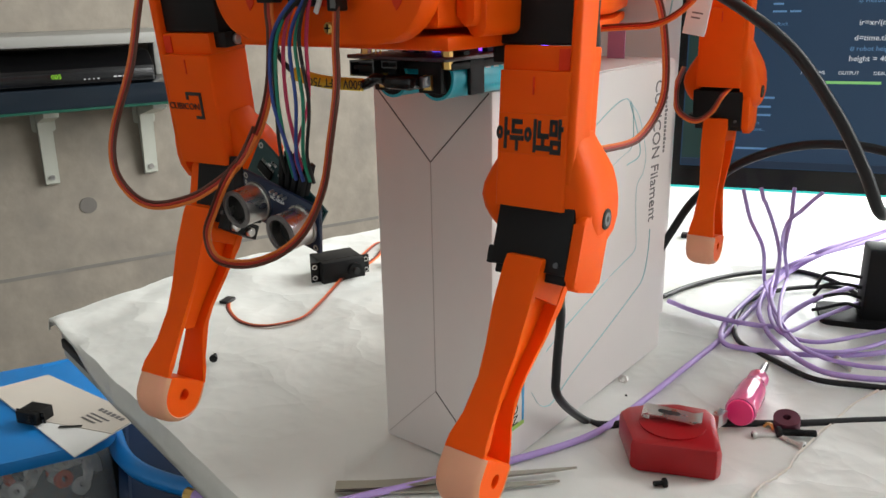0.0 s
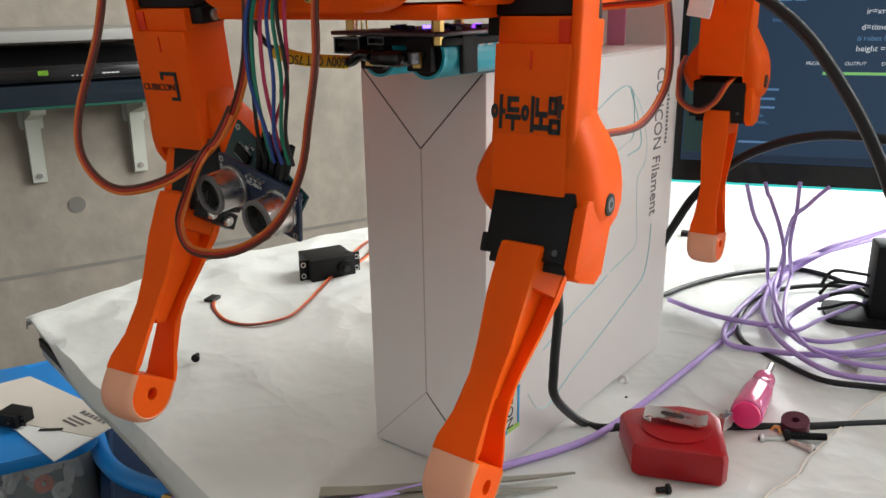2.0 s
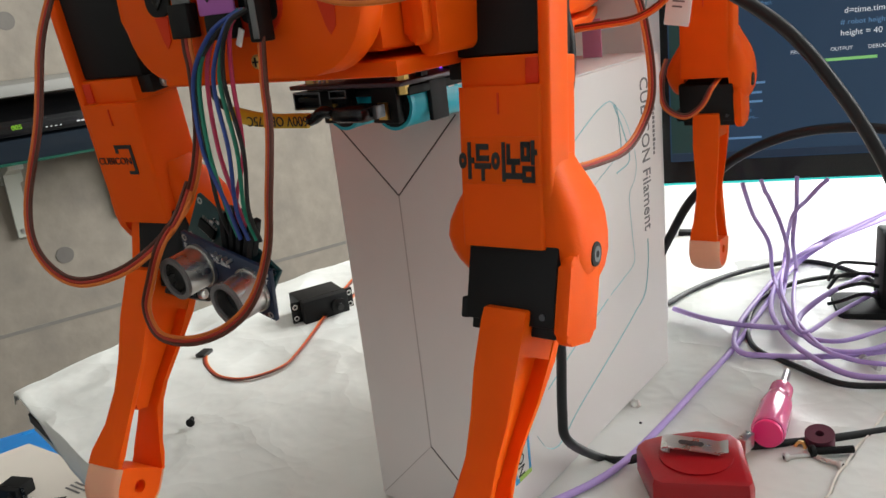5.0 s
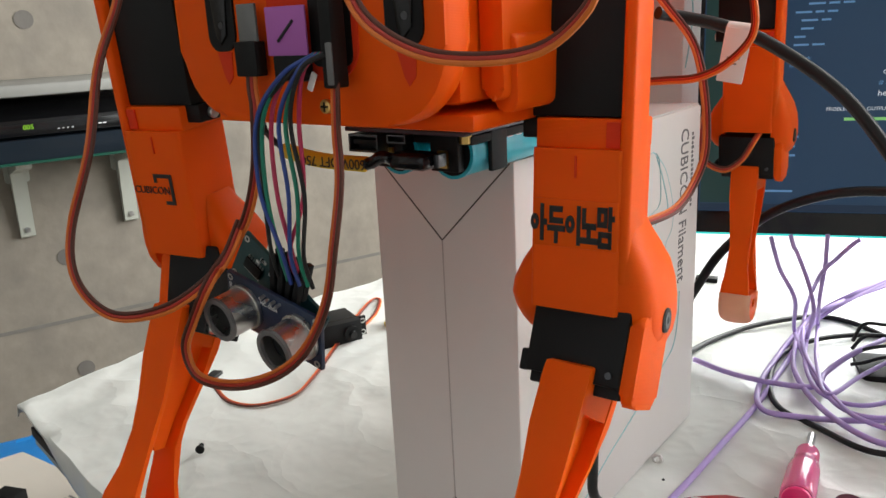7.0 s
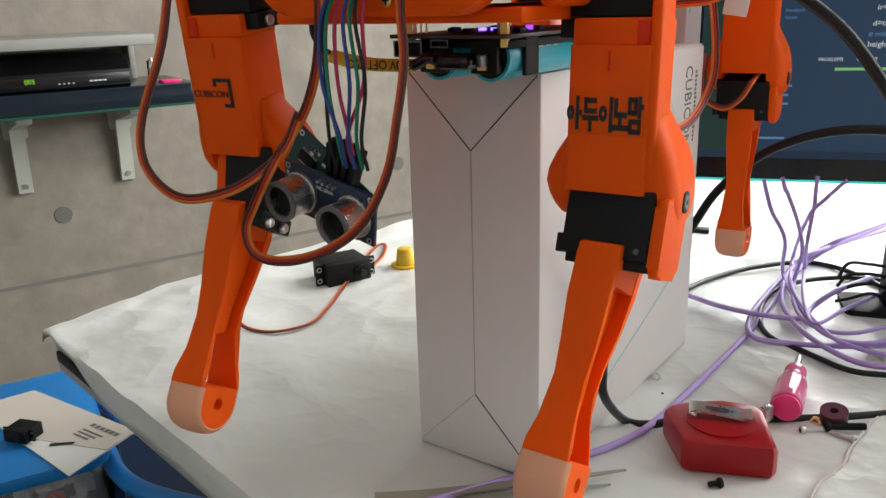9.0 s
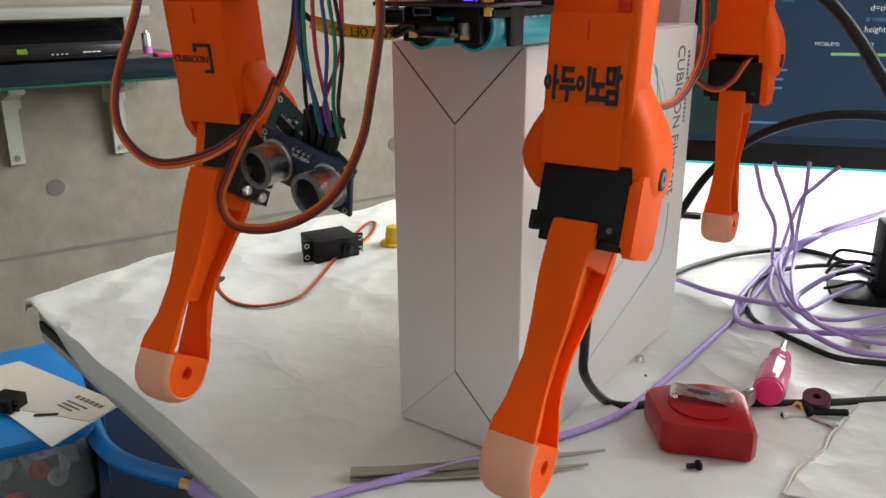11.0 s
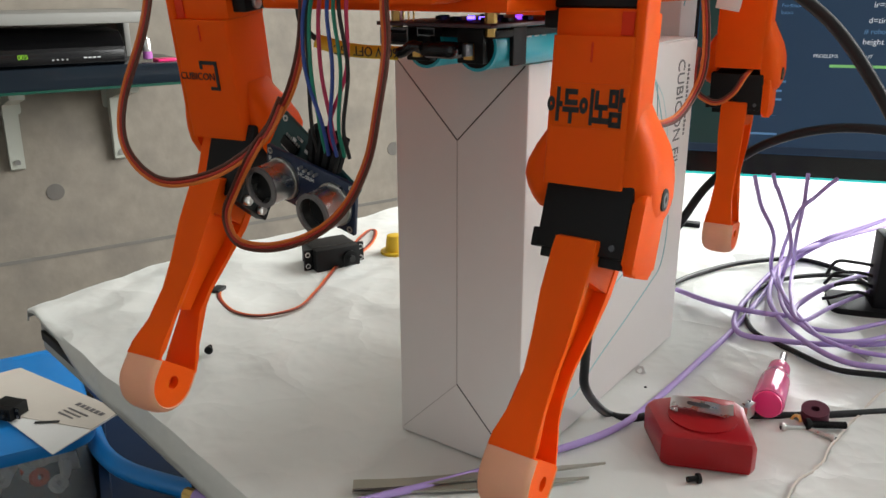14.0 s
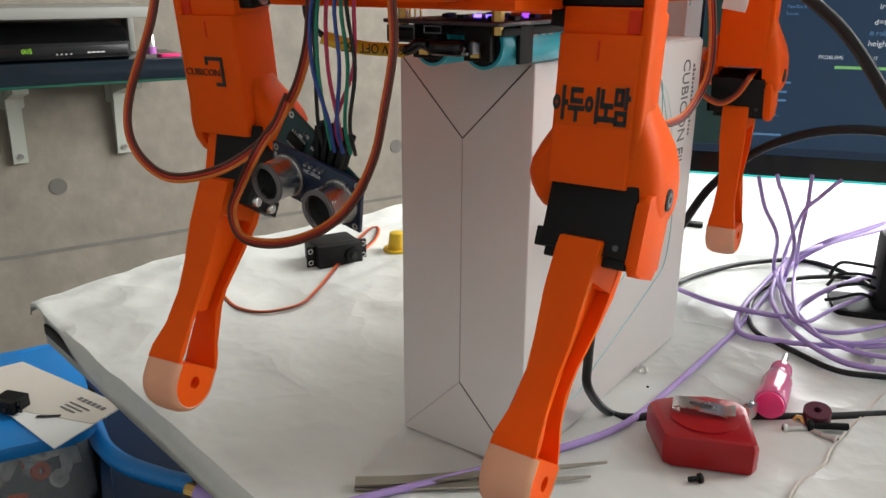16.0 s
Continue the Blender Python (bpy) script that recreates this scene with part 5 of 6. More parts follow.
cable("violet_cable", [(-0.0780, 0.6410, 0.7450), (-0.0990, 0.6120, 0.7450), (-0.1310, 0.5880, 0.7450), (-0.1640, 0.5750, 0.7450), (-0.1820, 0.5750, 0.7450), (-0.1930, 0.6030, 0.7450), (-0.1970, 0.6570, 0.7450), (-0.1960, 0.7590, 0.7450)] + [(-0.1670, 0.7830, 0.7650), (-0.1420, 0.8680, 0.7650), (-0.1190, 0.9480, 0.7650)], 0.0019, VIOLET, VL)
cable("violet_cable", [(-0.0710, 0.5790, 0.7470), (-0.0920, 0.5680, 0.7470), (-0.1160, 0.5640, 0.7470), (-0.1450, 0.5850, 0.7470), (-0.1680, 0.6170, 0.7470), (-0.1850, 0.6590, 0.7470), (-0.1960, 0.7330, 0.7470)] + [(-0.1800, 0.7610, 0.7580), (-0.1400, 0.8640, 0.7580), (-0.1130, 0.9150, 0.7580)], 0.0019, VIOLET, VL)
cable("violet_cable", [(-0.0830, 0.6720, 0.7500), (-0.1030, 0.6380, 0.7500), (-0.1280, 0.6020, 0.7500), (-0.1540, 0.6060, 0.7500), (-0.1730, 0.6440, 0.7500), (-0.1850, 0.6960, 0.7500)] + [(-0.1740, 0.6600, 0.7850), (-0.1790, 0.6600, 0.8060), (-0.1880, 0.6600, 0.8270), (-0.1900, 0.6600, 0.8300), (-0.1930, 0.6600, 0.8390)], 0.0015, VIOLET, VL)
cable("violet_cable", [(-0.0810, 0.6550, 0.7500), (-0.0990, 0.6120, 0.7500), (-0.1180, 0.5890, 0.7500), (-0.1400, 0.5920, 0.7500), (-0.1640, 0.6300, 0.7500), (-0.1960, 0.7050, 0.7500)] + [(-0.1870, 0.6600, 0.7920), (-0.1980, 0.6600, 0.8120), (-0.2030, 0.6600, 0.8260), (-0.2060, 0.6600, 0.8360)], 0.0015, VIOLET, VL)
cable("violet_cable", [(-0.0920, 0.7440, 0.7520), (-0.1150, 0.7080, 0.7520), (-0.1370, 0.6450, 0.7520), (-0.1500, 0.6030, 0.7520), (-0.1690, 0.6560, 0.7520), (-0.1840, 0.7240, 0.7520)] + [(-0.1710, 0.6600, 0.7950), (-0.1690, 0.6600, 0.8210), (-0.1690, 0.6600, 0.8270), (-0.1690, 0.6600, 0.8420)], 0.0015, VIOLET, VL)
cable("violet_cable", [(-0.0730, 0.5870, 0.7510), (-0.0960, 0.5770, 0.7510), (-0.1190, 0.5770, 0.7510), (-0.1410, 0.5950, 0.7510), (-0.1790, 0.6660, 0.7510), (-0.2000, 0.7530, 0.7510)] + [(-0.1720, 0.6600, 0.8120), (-0.1620, 0.6600, 0.8260), (-0.1540, 0.6600, 0.8360), (-0.1490, 0.6600, 0.8410)], 0.0015, VIOLET, VL)


# ---- small things on the sheet ----
def tape_measure():
    root = thing("tape_measure", "red tape measure lying flat with a steel belt clip", "tape measure")
    top = [(-0.1860, 0.4220, 0.7580), (-0.1850, 0.4290, 0.7580), (-0.1770, 0.4390, 0.7580), (-0.1640, 0.4490, 0.7580), (-0.1480, 0.4530, 0.7580), (-0.1410, 0.4480, 0.7580), (-0.1250, 0.4150, 0.7580), (-0.1260, 0.4110, 0.7580), (-0.1620, 0.3960, 0.7580), (-0.1670, 0.3970, 0.7580)]
    pts = [(p[0], p[1]) for p in top]
    part("case", prism(pts, 0.7402, 0.7585, "z", 0.0034), RED, root)
    c = Vector((-0.1560, 0.4240, 0.7590))
    part("boss", cyl(0.0175, 0.0008, c, "z", 40), RED, root)
    a, b = (Vector(q) for q in [(-0.1730, 0.4230, 0.7600), (-0.1430, 0.4330, 0.7600)])
    d = (b - a).normalized()
    s = Vector((-d.y, d.x, 0))
    L, w, t = (b - a).length, 0.0060, 0.0007
    prof = [(0.004, -0.0004), (0.0008, 0.0002), (0.0, 0.0012), (0.0008, 0.0023), (0.003, 0.0028), (L * 0.72, 0.0012), (L * 0.86, 0.0004), (L, 0.0018)]
    bm = bmesh.new()
    rows = [[bm.verts.new(a + d * x + s * q + Vector((0, 0, z + k))) for x, z in prof] for q in (-w, w) for k in (0, t)]
    for lo, hi in ((0, 1), (1, 3), (3, 2), (2, 0)):
        for i in range(len(prof) - 1):
            bm.faces.new((rows[lo][i], rows[lo][i + 1], rows[hi][i + 1], rows[hi][i]))
    clip = part("belt_clip", bm, STEEL, root, "bent steel belt clip")
    slot = a + d * L * 0.45
    ang = math.atan2(d.y, d.x)
    part("clip_slot", prism(rounded(-0.006, 0.006, -0.0019, 0.0019, 0.0018), 0, 0.0005, "z"), DARK_STEEL, clip, m=Matrix.Translation(slot + Vector((0, 0, 0.0024))) @ Matrix.Rotation(ang, 4, "Z") @ Matrix.Rotation(radians(3.5), 4, "Y"))
    e = Vector((-0.1410, 0.4580, 0.7530))
    part("tape_hook", box(-0.005, 0.005, -0.001, 0.004, -0.006, 0.002, 0.0004), STEEL, root, "steel hook at the tape's end", m=Matrix.Translation(e) @ Matrix.Rotation(ang + 1.1, 4, "Z"))
    part("tape_end", box(-0.004, 0.004, 0.003, 0.009, -0.008, -0.006), YELLOW, root, m=Matrix.Translation(e) @ Matrix.Rotation(ang + 1.1, 4, "Z"))


def screwdriver():
    tail = Vector((-0.1350, 0.4710, 0.7520))
    tip = Vector((-0.1440, 0.5310, 0.7460))
    d = tip - tail
    m = Matrix.Translation(tail) @ d.to_track_quat("Z", "Y").to_matrix().to_4x4()
    L = d.length
    root = thing("screwdriver", "stubby screwdriver with a clear pink fluted handle", "screwdriver", m)
    n, bm, g = 30, bmesh.new(), 0.80
    rings = []
    for z, r in ((0.0, 0.0098), (0.001, 0.0108), (0.008, 0.0110), (L * 0.55, 0.0108), (L * 0.72, 0.0095), (L * 0.76, 0.0075), (L * 0.82, 0.0074), (L * 0.86, 0.0082), (L, 0.0080)):
        fl = 0.0006 if 0.005 < z < L * 0.74 else 0.0
        rings.append([bm.verts.new(((r - fl * (k % 3 == 0)) * g * math.cos(2 * math.pi * k / n), (r - fl * (k % 3 == 0)) * g * math.sin(2 * math.pi * k / n), z)) for k in range(n)])
    for a, b in zip(rings, rings[1:]):
        for k in range(n):
            bm.faces.new((a[k], a[(k + 1) % n], b[(k + 1) % n], b[k]))
    bm.faces.new(rings[0][::-1]), bm.faces.new(rings[-1])
    part("handle", bm, PINK, root, "clear pink fluted handle")
    part("end_cap", cyl(0.0076, 0.003, (0, 0, -0.0016), "z", 30, bevel=0.001), PINK_SOLID, root, "solid pink butt")
    part("core", cyl(0.0034, L * 0.85, (0, 0, L * 0.47), "z", 16), PINK_SOLID, root)
    part("shaft", cyl(0.0022, 0.030, (0, 0, L + 0.0145), "z", 12), STEEL, root, "steel shaft")


def machine_screw(name, at, yaw, length, r, mat, label, head=1.8, pitch=0.0, category="screw"):
    root = thing(name, label, category, Matrix.Translation(at) @ Matrix.Rotation(yaw, 4, "Z") @ Matrix.Rotation(pitch, 4, "Y"))
    bm = cyl(r, length, (length / 2, 0, 0), "x", 14)
    for i in range(int(length / 0.0009)):
        cyl(r * 1.12, 0.0003, (0.0006 + i * 0.0009, 0, 0), "x", 12, bm=bm)
    part("thread", bm, mat, root)
    part("head", cyl(r * head, r * 1.5, (-r * 0.7, 0, 0), "x", 18, bevel=r * 0.3), mat, root)
    part("recess", cyl(r * 0.9, r * 0.2, (-r * 1.5, 0, 0), "x", 6), BLACK, root)


def small_things():
    def at(p, z):
        return Vector((p[0], p[1], z))
    (a, b, c, d, e, g, h, k, n1) = (Vector(q) for q in [(-0.1240, 0.4670, 0.7420), (-0.1130, 0.4870, 0.7420), (-0.1160, 0.4740, 0.7420), (-0.1100, 0.4690, 0.7420), (-0.1010, 0.4710, 0.7420), (-0.0970, 0.4850, 0.7420), (-0.1130, 0.4750, 0.7420), (-0.1210, 0.4810, 0.7420), (-0.2160, 0.4880, 0.7420)])
    machine_screw("machine_screw", at(a, 0.7425), math.atan2((h - a).y, (h - a).x), 0.016, 0.0014, STEEL, "small steel machine screw lying on the sheet")
    machine_screw("machine_screw", at(e, 0.7425), math.atan2((c - e).y, (c - e).x), 0.018, 0.0014, STEEL, "small steel machine screw lying on the sheet")
    machine_screw("machine_screw", at(h, 0.7445), math.atan2((g - h).y, (g - h).x), 0.019, 0.0018, BLACK, "black socket-head machine screw lying on the sheet")
    s1 = Vector((-0.1460, 0.3920, 0.7420))
    s2 = Vector((-0.1500, 0.3880, 0.7420))
    machine_screw("machine_screw", at(s1, 0.7425), math.atan2((s2 - s1).y, (s2 - s1).x), 0.005, 0.0013, BLACK, "short black machine screw lying on the sheet", 2.0)
    q1, q2 = (Vector(q) for q in [(-0.1120, 0.5960, 0.7430), (-0.1020, 0.5860, 0.7430)])
    machine_screw("machine_screw", at(q1, 0.743), math.atan2((q2 - q1).y, (q2 - q1).x), (q2 - q1).length, 0.0018, STEEL, "steel machine screw lying beside the violet cable", 1.5)
    root = thing("rubber_bush", "maroon rubber bush with a centre hole", "bush", Matrix.Translation(at(b, 0.7395)) @ Matrix.Rotation(radians(14), 4, "X"))
    part("ring", tube_ring(0.0072, 0.0022, 0.0095, (0, 0, 0.0058), "z", 28), MAROON, root)
    root = thing("brass_nut", "small brass hexagonal insert", "nut", Matrix.Translation(at(k, 0.742)) @ Matrix.Rotation(radians(70), 4, "X"))
    part("hexagon", tube_ring(0.0032, 0.0016, 0.004, (0, 0, 0), "z", 6), BRASS, root)
    root = thing("steel_nut", "small steel nut standing on the sheet", "nut", Matrix.Translation(at(n1, 0.7415)) @ Matrix.Rotation(radians(65), 4, "X"))
    part("hexagon", tube_ring(0.0034, 0.0017, 0.0026, (0, 0, 0), "z", 6), STEEL, root)
    bd = Vector((-0.4590, 0.3480, 0.7420))
    machine_screw("machine_screw", at(bd, 0.743), 2.3, 0.005, 0.0014, BLACK, "tiny black screw on the sheet", 2.0)
    for x, y in ((-0.395, 0.300), (-0.205, 0.470), (-0.30, 0.40)):
        root = thing("crumb", "tiny dark crumb on the sheet", "crumb", Matrix.Translation((x, y, 0.7412)))
        part("grain", cyl(0.0009, 0.0008, (0, 0, 0), "z", 7, r2=0.0005), TEXT_BLACK, root)


def tweezers():
    pts = [(-0.2770, 0.2880, 0.7435), (-0.2580, 0.3040, 0.7435), (-0.2300, 0.3320, 0.7435), (-0.2020, 0.3600, 0.7435), (-0.1870, 0.3760, 0.7435)]
    low = [(-0.2770, 0.2880, 0.7420), (-0.2570, 0.3020, 0.7420), (-0.2270, 0.3260, 0.7420), (-0.2020, 0.3490, 0.7420), (-0.1890, 0.3620, 0.7420)]
    root = thing("tweezers", "fine pointed steel tweezers lying on the sheet", "tweezers")
    for line in (pts, low):
        bm = bmesh.new()
        L = spline(line, 6)
        rows = []
        for i, q in enumerate(L):
            t = (L[min(i + 1, len(L) - 1)] - L[max(i - 1, 0)]).normalized()
            s = Vector((-t.y, t.x, 0)) * (0.0034 * (1 - (i / (len(L) - 1)) ** 1.5) + 0.0003)
            rows.append([bm.verts.new(q + s), bm.verts.new(q - s), bm.verts.new(q - s + Vector((0, 0, 0.0011))), bm.verts.new(q + s + Vector((0, 0, 0.0011)))])
        for a, b in zip(rows, rows[1:]):
            for k in range(4):
                bm.faces.new((a[k], a[(k + 1) % 4], b[(k + 1) % 4], b[k]))
        bm.faces.new(rows[0][::-1]), bm.faces.new(rows[-1])
        part("arm", bm, TOOL_STEEL, root, smooth=False)


def loose_servo(name, m, label):
    root = thing(name, label, "servo motor", m)
    part("case", box(-0.020, 0.020, -0.010, 0.010, 0.0, 0.036, 0.001), BLACK, root)
    part("lid_seam", box(-0.0203, 0.0203, -0.0103, 0.0103, 0.0265, 0.0278, 0.0003), BLACK_GLOSS, root)
    for s in (-1, 1):
        x0, x1 = sorted((s * 0.0201, s * 0.0275))
        ear = part("ear", box(x0, x1, -0.009, 0.009, 0.0245, 0.027, 0.0004), BLACK, root)
        for y in (-0.005, 0.005):
            part("ear_hole", tube_ring(0.0023, 0.0015, 0.0004, (s * 0.0245, y, 0.0272), "z", 12), STEEL, ear)
        for y in (-0.0075, 0.0075):
            part("corner_screw", cyl(0.0013, 0.0008, (s * 0.0175, y, -0.0001), "z", 10), STEEL, root)
    part("boss", cyl(0.0065, 0.003, (0.010, 0, 0.0373), "z", 24), BLACK, root)
    part("spline", cyl(0.0029, 0.004, (0.010, 0, 0.0406), "z", 18), TEXT_BLACK, root)
    return root


tape_measure(), screwdriver(), small_things(), tweezers()
sv = [(-0.5220, 0.5310, 0.7450), (-0.5340, 0.5120, 0.7450), (-0.5140, 0.5570, 0.7450)]
sd = Vector(sv[2]) - Vector(sv[1])
loose_servo("servo_motor", Matrix.Translation((sv[0][0], sv[0][1], 0.7485)) @ Matrix.Rotation(math.atan2(sd.y, sd.x), 4, "Z") @ Matrix.Rotation(radians(90), 4, "X") @ Matrix.Translation((0, 0, -0.018)), "loose black servo motor lying on its side")
ribbon("servo_lead", [(-0.5140, 0.5580, 0.7420), (-0.5270, 0.5910, 0.7420), (-0.5480, 0.6210, 0.7420), (-0.5540, 0.6160, 0.7420), (-0.5310, 0.5660, 0.7420), (-0.4980, 0.5050, 0.7420), (-0.4760, 0.4630, 0.7420), (-0.4660, 0.4350, 0.7420), (-0.4760, 0.4100, 0.7420), (-0.4980, 0.4030, 0.7420), (-0.5250, 0.4120, 0.7420), (-0.5460, 0.4270, 0.7420)], "servo lead curling across the sheet to its plug")
pl = Vector((-0.5440, 0.4250, 0.7430))
tagged(part("lead_plug", box(-0.004, 0.004, -0.006, 0.006, -0.0012, 0.0014, 0.0003), TEXT_BLACK, m=Matrix.Translation(pl) @ Matrix.Rotation(radians(20), 4, "Z")), "small black plug of a servo lead", "plug")
yl = Vector((-0.4930, 0.5840, 0.7420))
root = thing("spray_nozzle", "small yellow plastic nozzle on the sheet", "nozzle", Matrix.Translation((yl[0], yl[1], 0.7395)))
part("barrel", cyl(0.009, 0.016, (0, 0, 0.010), "z", 20, r2=0.007, bevel=0.001), YELLOW, root)
part("flange", cyl(0.013, 0.003, (0, 0, 0.002), "z", 20), YELLOW, root)
def sheet_patch():
    """A second piece of the sheet with a torn edge lapping over the first."""
    edge = spline([(-0.0720, 0.5950, 0.7418), (-0.0870, 0.5430, 0.7418), (-0.0940, 0.5000, 0.7418), (-0.0980, 0.4620, 0.7418), (-0.0990, 0.4390, 0.7418), (-0.1040, 0.4190, 0.7418), (-0.1050, 0.3920, 0.7418)], 8)
    far = [(-0.0590, 0.6240, 0.7418), (-0.0390, 0.4150, 0.7418)]
    rng = random.Random(5)
    bm = bmesh.new()
    line = [Vector((p.x + rng.uniform(-0.0007, 0.0007), p.y + rng.uniform(-0.0007, 0.0007), p.z)) for p in edge]
    poly = line + [Vector(far[1]), Vector(far[0])]
    lo, hi = [bm.verts.new(p) for p in poly], [bm.verts.new(p + Vector((0, 0, 0.0007))) for p in poly]
    bm.faces.new(lo), bm.faces.new(hi[::-1])
    for k in range(len(poly)):
        bm.faces.new((lo[k], lo[(k + 1) % len(poly)], hi[(k + 1) % len(poly)], hi[k]))
    tagged(part("sheet_patch", bm, SHEET, smooth=False), "torn overlapping piece of the white plastic sheet", "table cover")
    tagged(part("torn_strip", sweep([p + Vector((-0.001, 0, 0.0004)) for p in line[::3]], 0.0007, 6, flat=0.25, steps=3), PAPER_TAN, smooth=False), "yellowed torn edge strip on the white sheet", "tape strip")


sheet_patch()
nb = Vector((-0.3060, 0.8220, 0.7420))
tagged(part("cable_plug", box(-0.010, 0.010, -0.005, 0.005, -0.002, 0.003, 0.0006), BLACK, m=Matrix.Translation(nb) @ Matrix.Rotation(radians(15), 4, "Z")), "small black cable plug lying behind the carton", "plug")
nt = [(-0.2580, 0.5300, 0.9590), (-0.2470, 0.5300, 0.9410)]
root = thing("pink_note", "pink paper note standing on the carton's far end", "note", Matrix.Translation(((nt[0][0] + nt[1][0]) / 2, 0.53, 0.9415)))
part("paper", box(-0.006, 0.006, -0.0004, 0.0004, 0.0, 0.022), PINK_PAPER, root)
# a second carton and a pink thing behind the robot
root = thing("white_carton", "white cardboard box standing behind the filament carton", "cardboard box", Matrix.Translation((-0.280, 0.600, 0.7385)))
part("body", box(-0.035, 0.035, -0.015, 0.015, 0.0, 0.30, 0.0015), CARD, root)
part("printed_line", sweep([(0.0352, -0.012, 0.22), (0.0352, -0.006, 0.235), (0.0352, -0.002, 0.255), (0.0352, -0.008, 0.27)], 0.0006, 6, flat=0.3), TEAL_INK, root)


# black adapter under the monitor
ad = Vector((-0.1050, 0.6860, 0.7420))
root = thing("power_adapter", "black power adapter block standing under the monitor", "adapter", Matrix.Translation((ad.x, ad.y + 0.01, 0.7388)) @ Matrix.Rotation(radians(20), 4, "Z"))
part("block", box(-0.017, 0.030, -0.014, 0.014, 0.0, 0.060, 0.002), BLACK, root)
part("base", prism(rounded(-0.045, 0.040, -0.022, 0.020, 0.006), 0.0, 0.006, "z", 0.001), BLACK, root)
for k in range(4):
    part("lead", sweep([(-0.016, -0.008 + 0.004 * k, 0.012 + 0.007 * k), (-0.028, -0.010 + 0.005 * k, 0.016 + 0.006 * k), (-0.042, -0.008 + 0.004 * k, 0.010 + 0.008 * k), (-0.050, -0.006, 0.007 + 0.006 * k)], 0.0013, 8), RUBBER, root)


# ---- floor bins left of the table ----
def clear_tub():
    root = thing("parts_tub", "clear plastic tub of small white parts under a blue lid", "storage box")
    c = [(-0.8540, 0.3470, 0.5850), (-0.8620, 0.4200, 0.5850), (-0.6900, 0.4000, 0.5850), (-0.6870, 0.3310, 0.5850)]
    cx, cy = sum(p[0] for p in c) / 4, sum(p[1] for p in c) / 4
    m = Matrix.Translation((cx - 0.035, cy - 0.008, 0)) @ Matrix.Rotation(radians(-25), 4, "Z")
    part("tub", ring_prism(rounded(-0.10, 0.10, -0.062, 0.062, 0.02), rounded(-0.097, 0.097, -0.059, 0.059, 0.018), 0.512, 0.574, "z"), FROST, root, m=m)
    part("tub_floor", prism(rounded(-0.10, 0.10, -0.062, 0.062, 0.02), 0.508, 0.5118, "z"), FROST, root, m=m)
    lid = part("lid", prism(rounded(-0.108, 0.108, -0.069, 0.069, 0.024), 0.5742, 0.586, "z", 0.003), BLUE_LID, root, "blue snap lid", m=m)
    rng = random.Random(11)
    for i in range(90):
        x, y, z = rng.uniform(-0.088, 0.088), rng.uniform(-0.051, 0.051), rng.uniform(0.519, 0.556)
        mm = m @ Matrix.Translation((x, y, z)) @ Euler((rng.uniform(0, 3), rng.uniform(0, 3), 0)).to_matrix().to_4x4()
        part("gear_wheel", tube_ring(0.0085, 0.003, 0.006, (0, 0, 0), "z", 12), WHITE_PL if i % 6 else ORANGE, root, m=mm)
    return m


def card_and_servo():
    c = [Vector(p) for p in [(-0.8790, 0.3530, 0.5880), (-0.8640, 0.4090, 0.5880), (-0.6960, 0.4180, 0.5880), (-0.6780, 0.3390, 0.5880)]]
    root = thing("printed_card", "folded white and tan printed card lying on the lid", "card")
    bm = bmesh.new()
    lo = [bm.verts.new((p.x, p.y, 0.5868)) for p in c]
    hi = [bm.verts.new((p.x, p.y, 0.5880)) for p in c]
    bm.faces.new(lo[::-1]), bm.faces.new(hi)
    for i in range(4):
        bm.faces.new((lo[i], lo[(i + 1) % 4], hi[(i + 1) % 4], hi[i]))
    part("sheet", bm, PAPER, root, smooth=False)
    up = [c[0].lerp(c[3], 0.0), c[1], c[2], c[2].lerp(c[3], 0.46), c[1].lerp(c[0], 1.0).lerp(c[3], 0.46)]
    bm = bmesh.new()
    lo = [bm.verts.new((p.x, p.y, 0.5881)) for p in up]
    hi = [bm.verts.new((p.x, p.y, 0.5886)) for p in up]
    bm.faces.new(lo[::-1]), bm.faces.new(hi)
    for i in range(5):
        bm.faces.new((lo[i], lo[(i + 1) % 5], hi[(i + 1) % 5], hi[i]))
    part("printed_half", bm, PAPER_TAN, root, "tan printed half", smooth=False)
    d = (c[2] - c[1]).normalized()
    ang = math.atan2(d.y, d.x)
    b0 = c[1].lerp(c[2], 0.62).lerp(c[3], 0.22)
    mm = Matrix.Translation((b0.x, b0.y, 0.5890)) @ Matrix.Rotation(ang, 4, "Z")
    bars([(i * 0.007, 0, i * 0.007 + 0.005, 0.005) for i in range(6)] + [(0.0, -0.008 - 0.005 * j, 0.03 - 0.004 * j, -0.006 - 0.005 * j) for j in range(3)], 0.0001, TEXT_GREY, mm, "print_bars", root)
    b1 = c[2].lerp(c[3], 0.72).lerp(c[0], 0.30)
    bars([(0, 0, 0.004, 0.022)], 0.0001, TEXT_BLACK, Matrix.Translation((b1.x, b1.y, 0.5890)) @ Matrix.Rotation(ang - 0.9, 4, "Z"), "print_bars", root)
    s = Vector((-0.7720, 0.3510, 0.6000))
    loose_servo("servo_motor", Matrix.Translation((s.x - 0.002, s.y, 0.5953)) @ Matrix.Rotation(radians(20), 4, "Z") @ Matrix.Scale(0.62, 4) @ Matrix.Rotation(radians(90), 4, "X") @ Matrix.Translation((0, 0, -0.018)), "small black servo motor lying on the card")


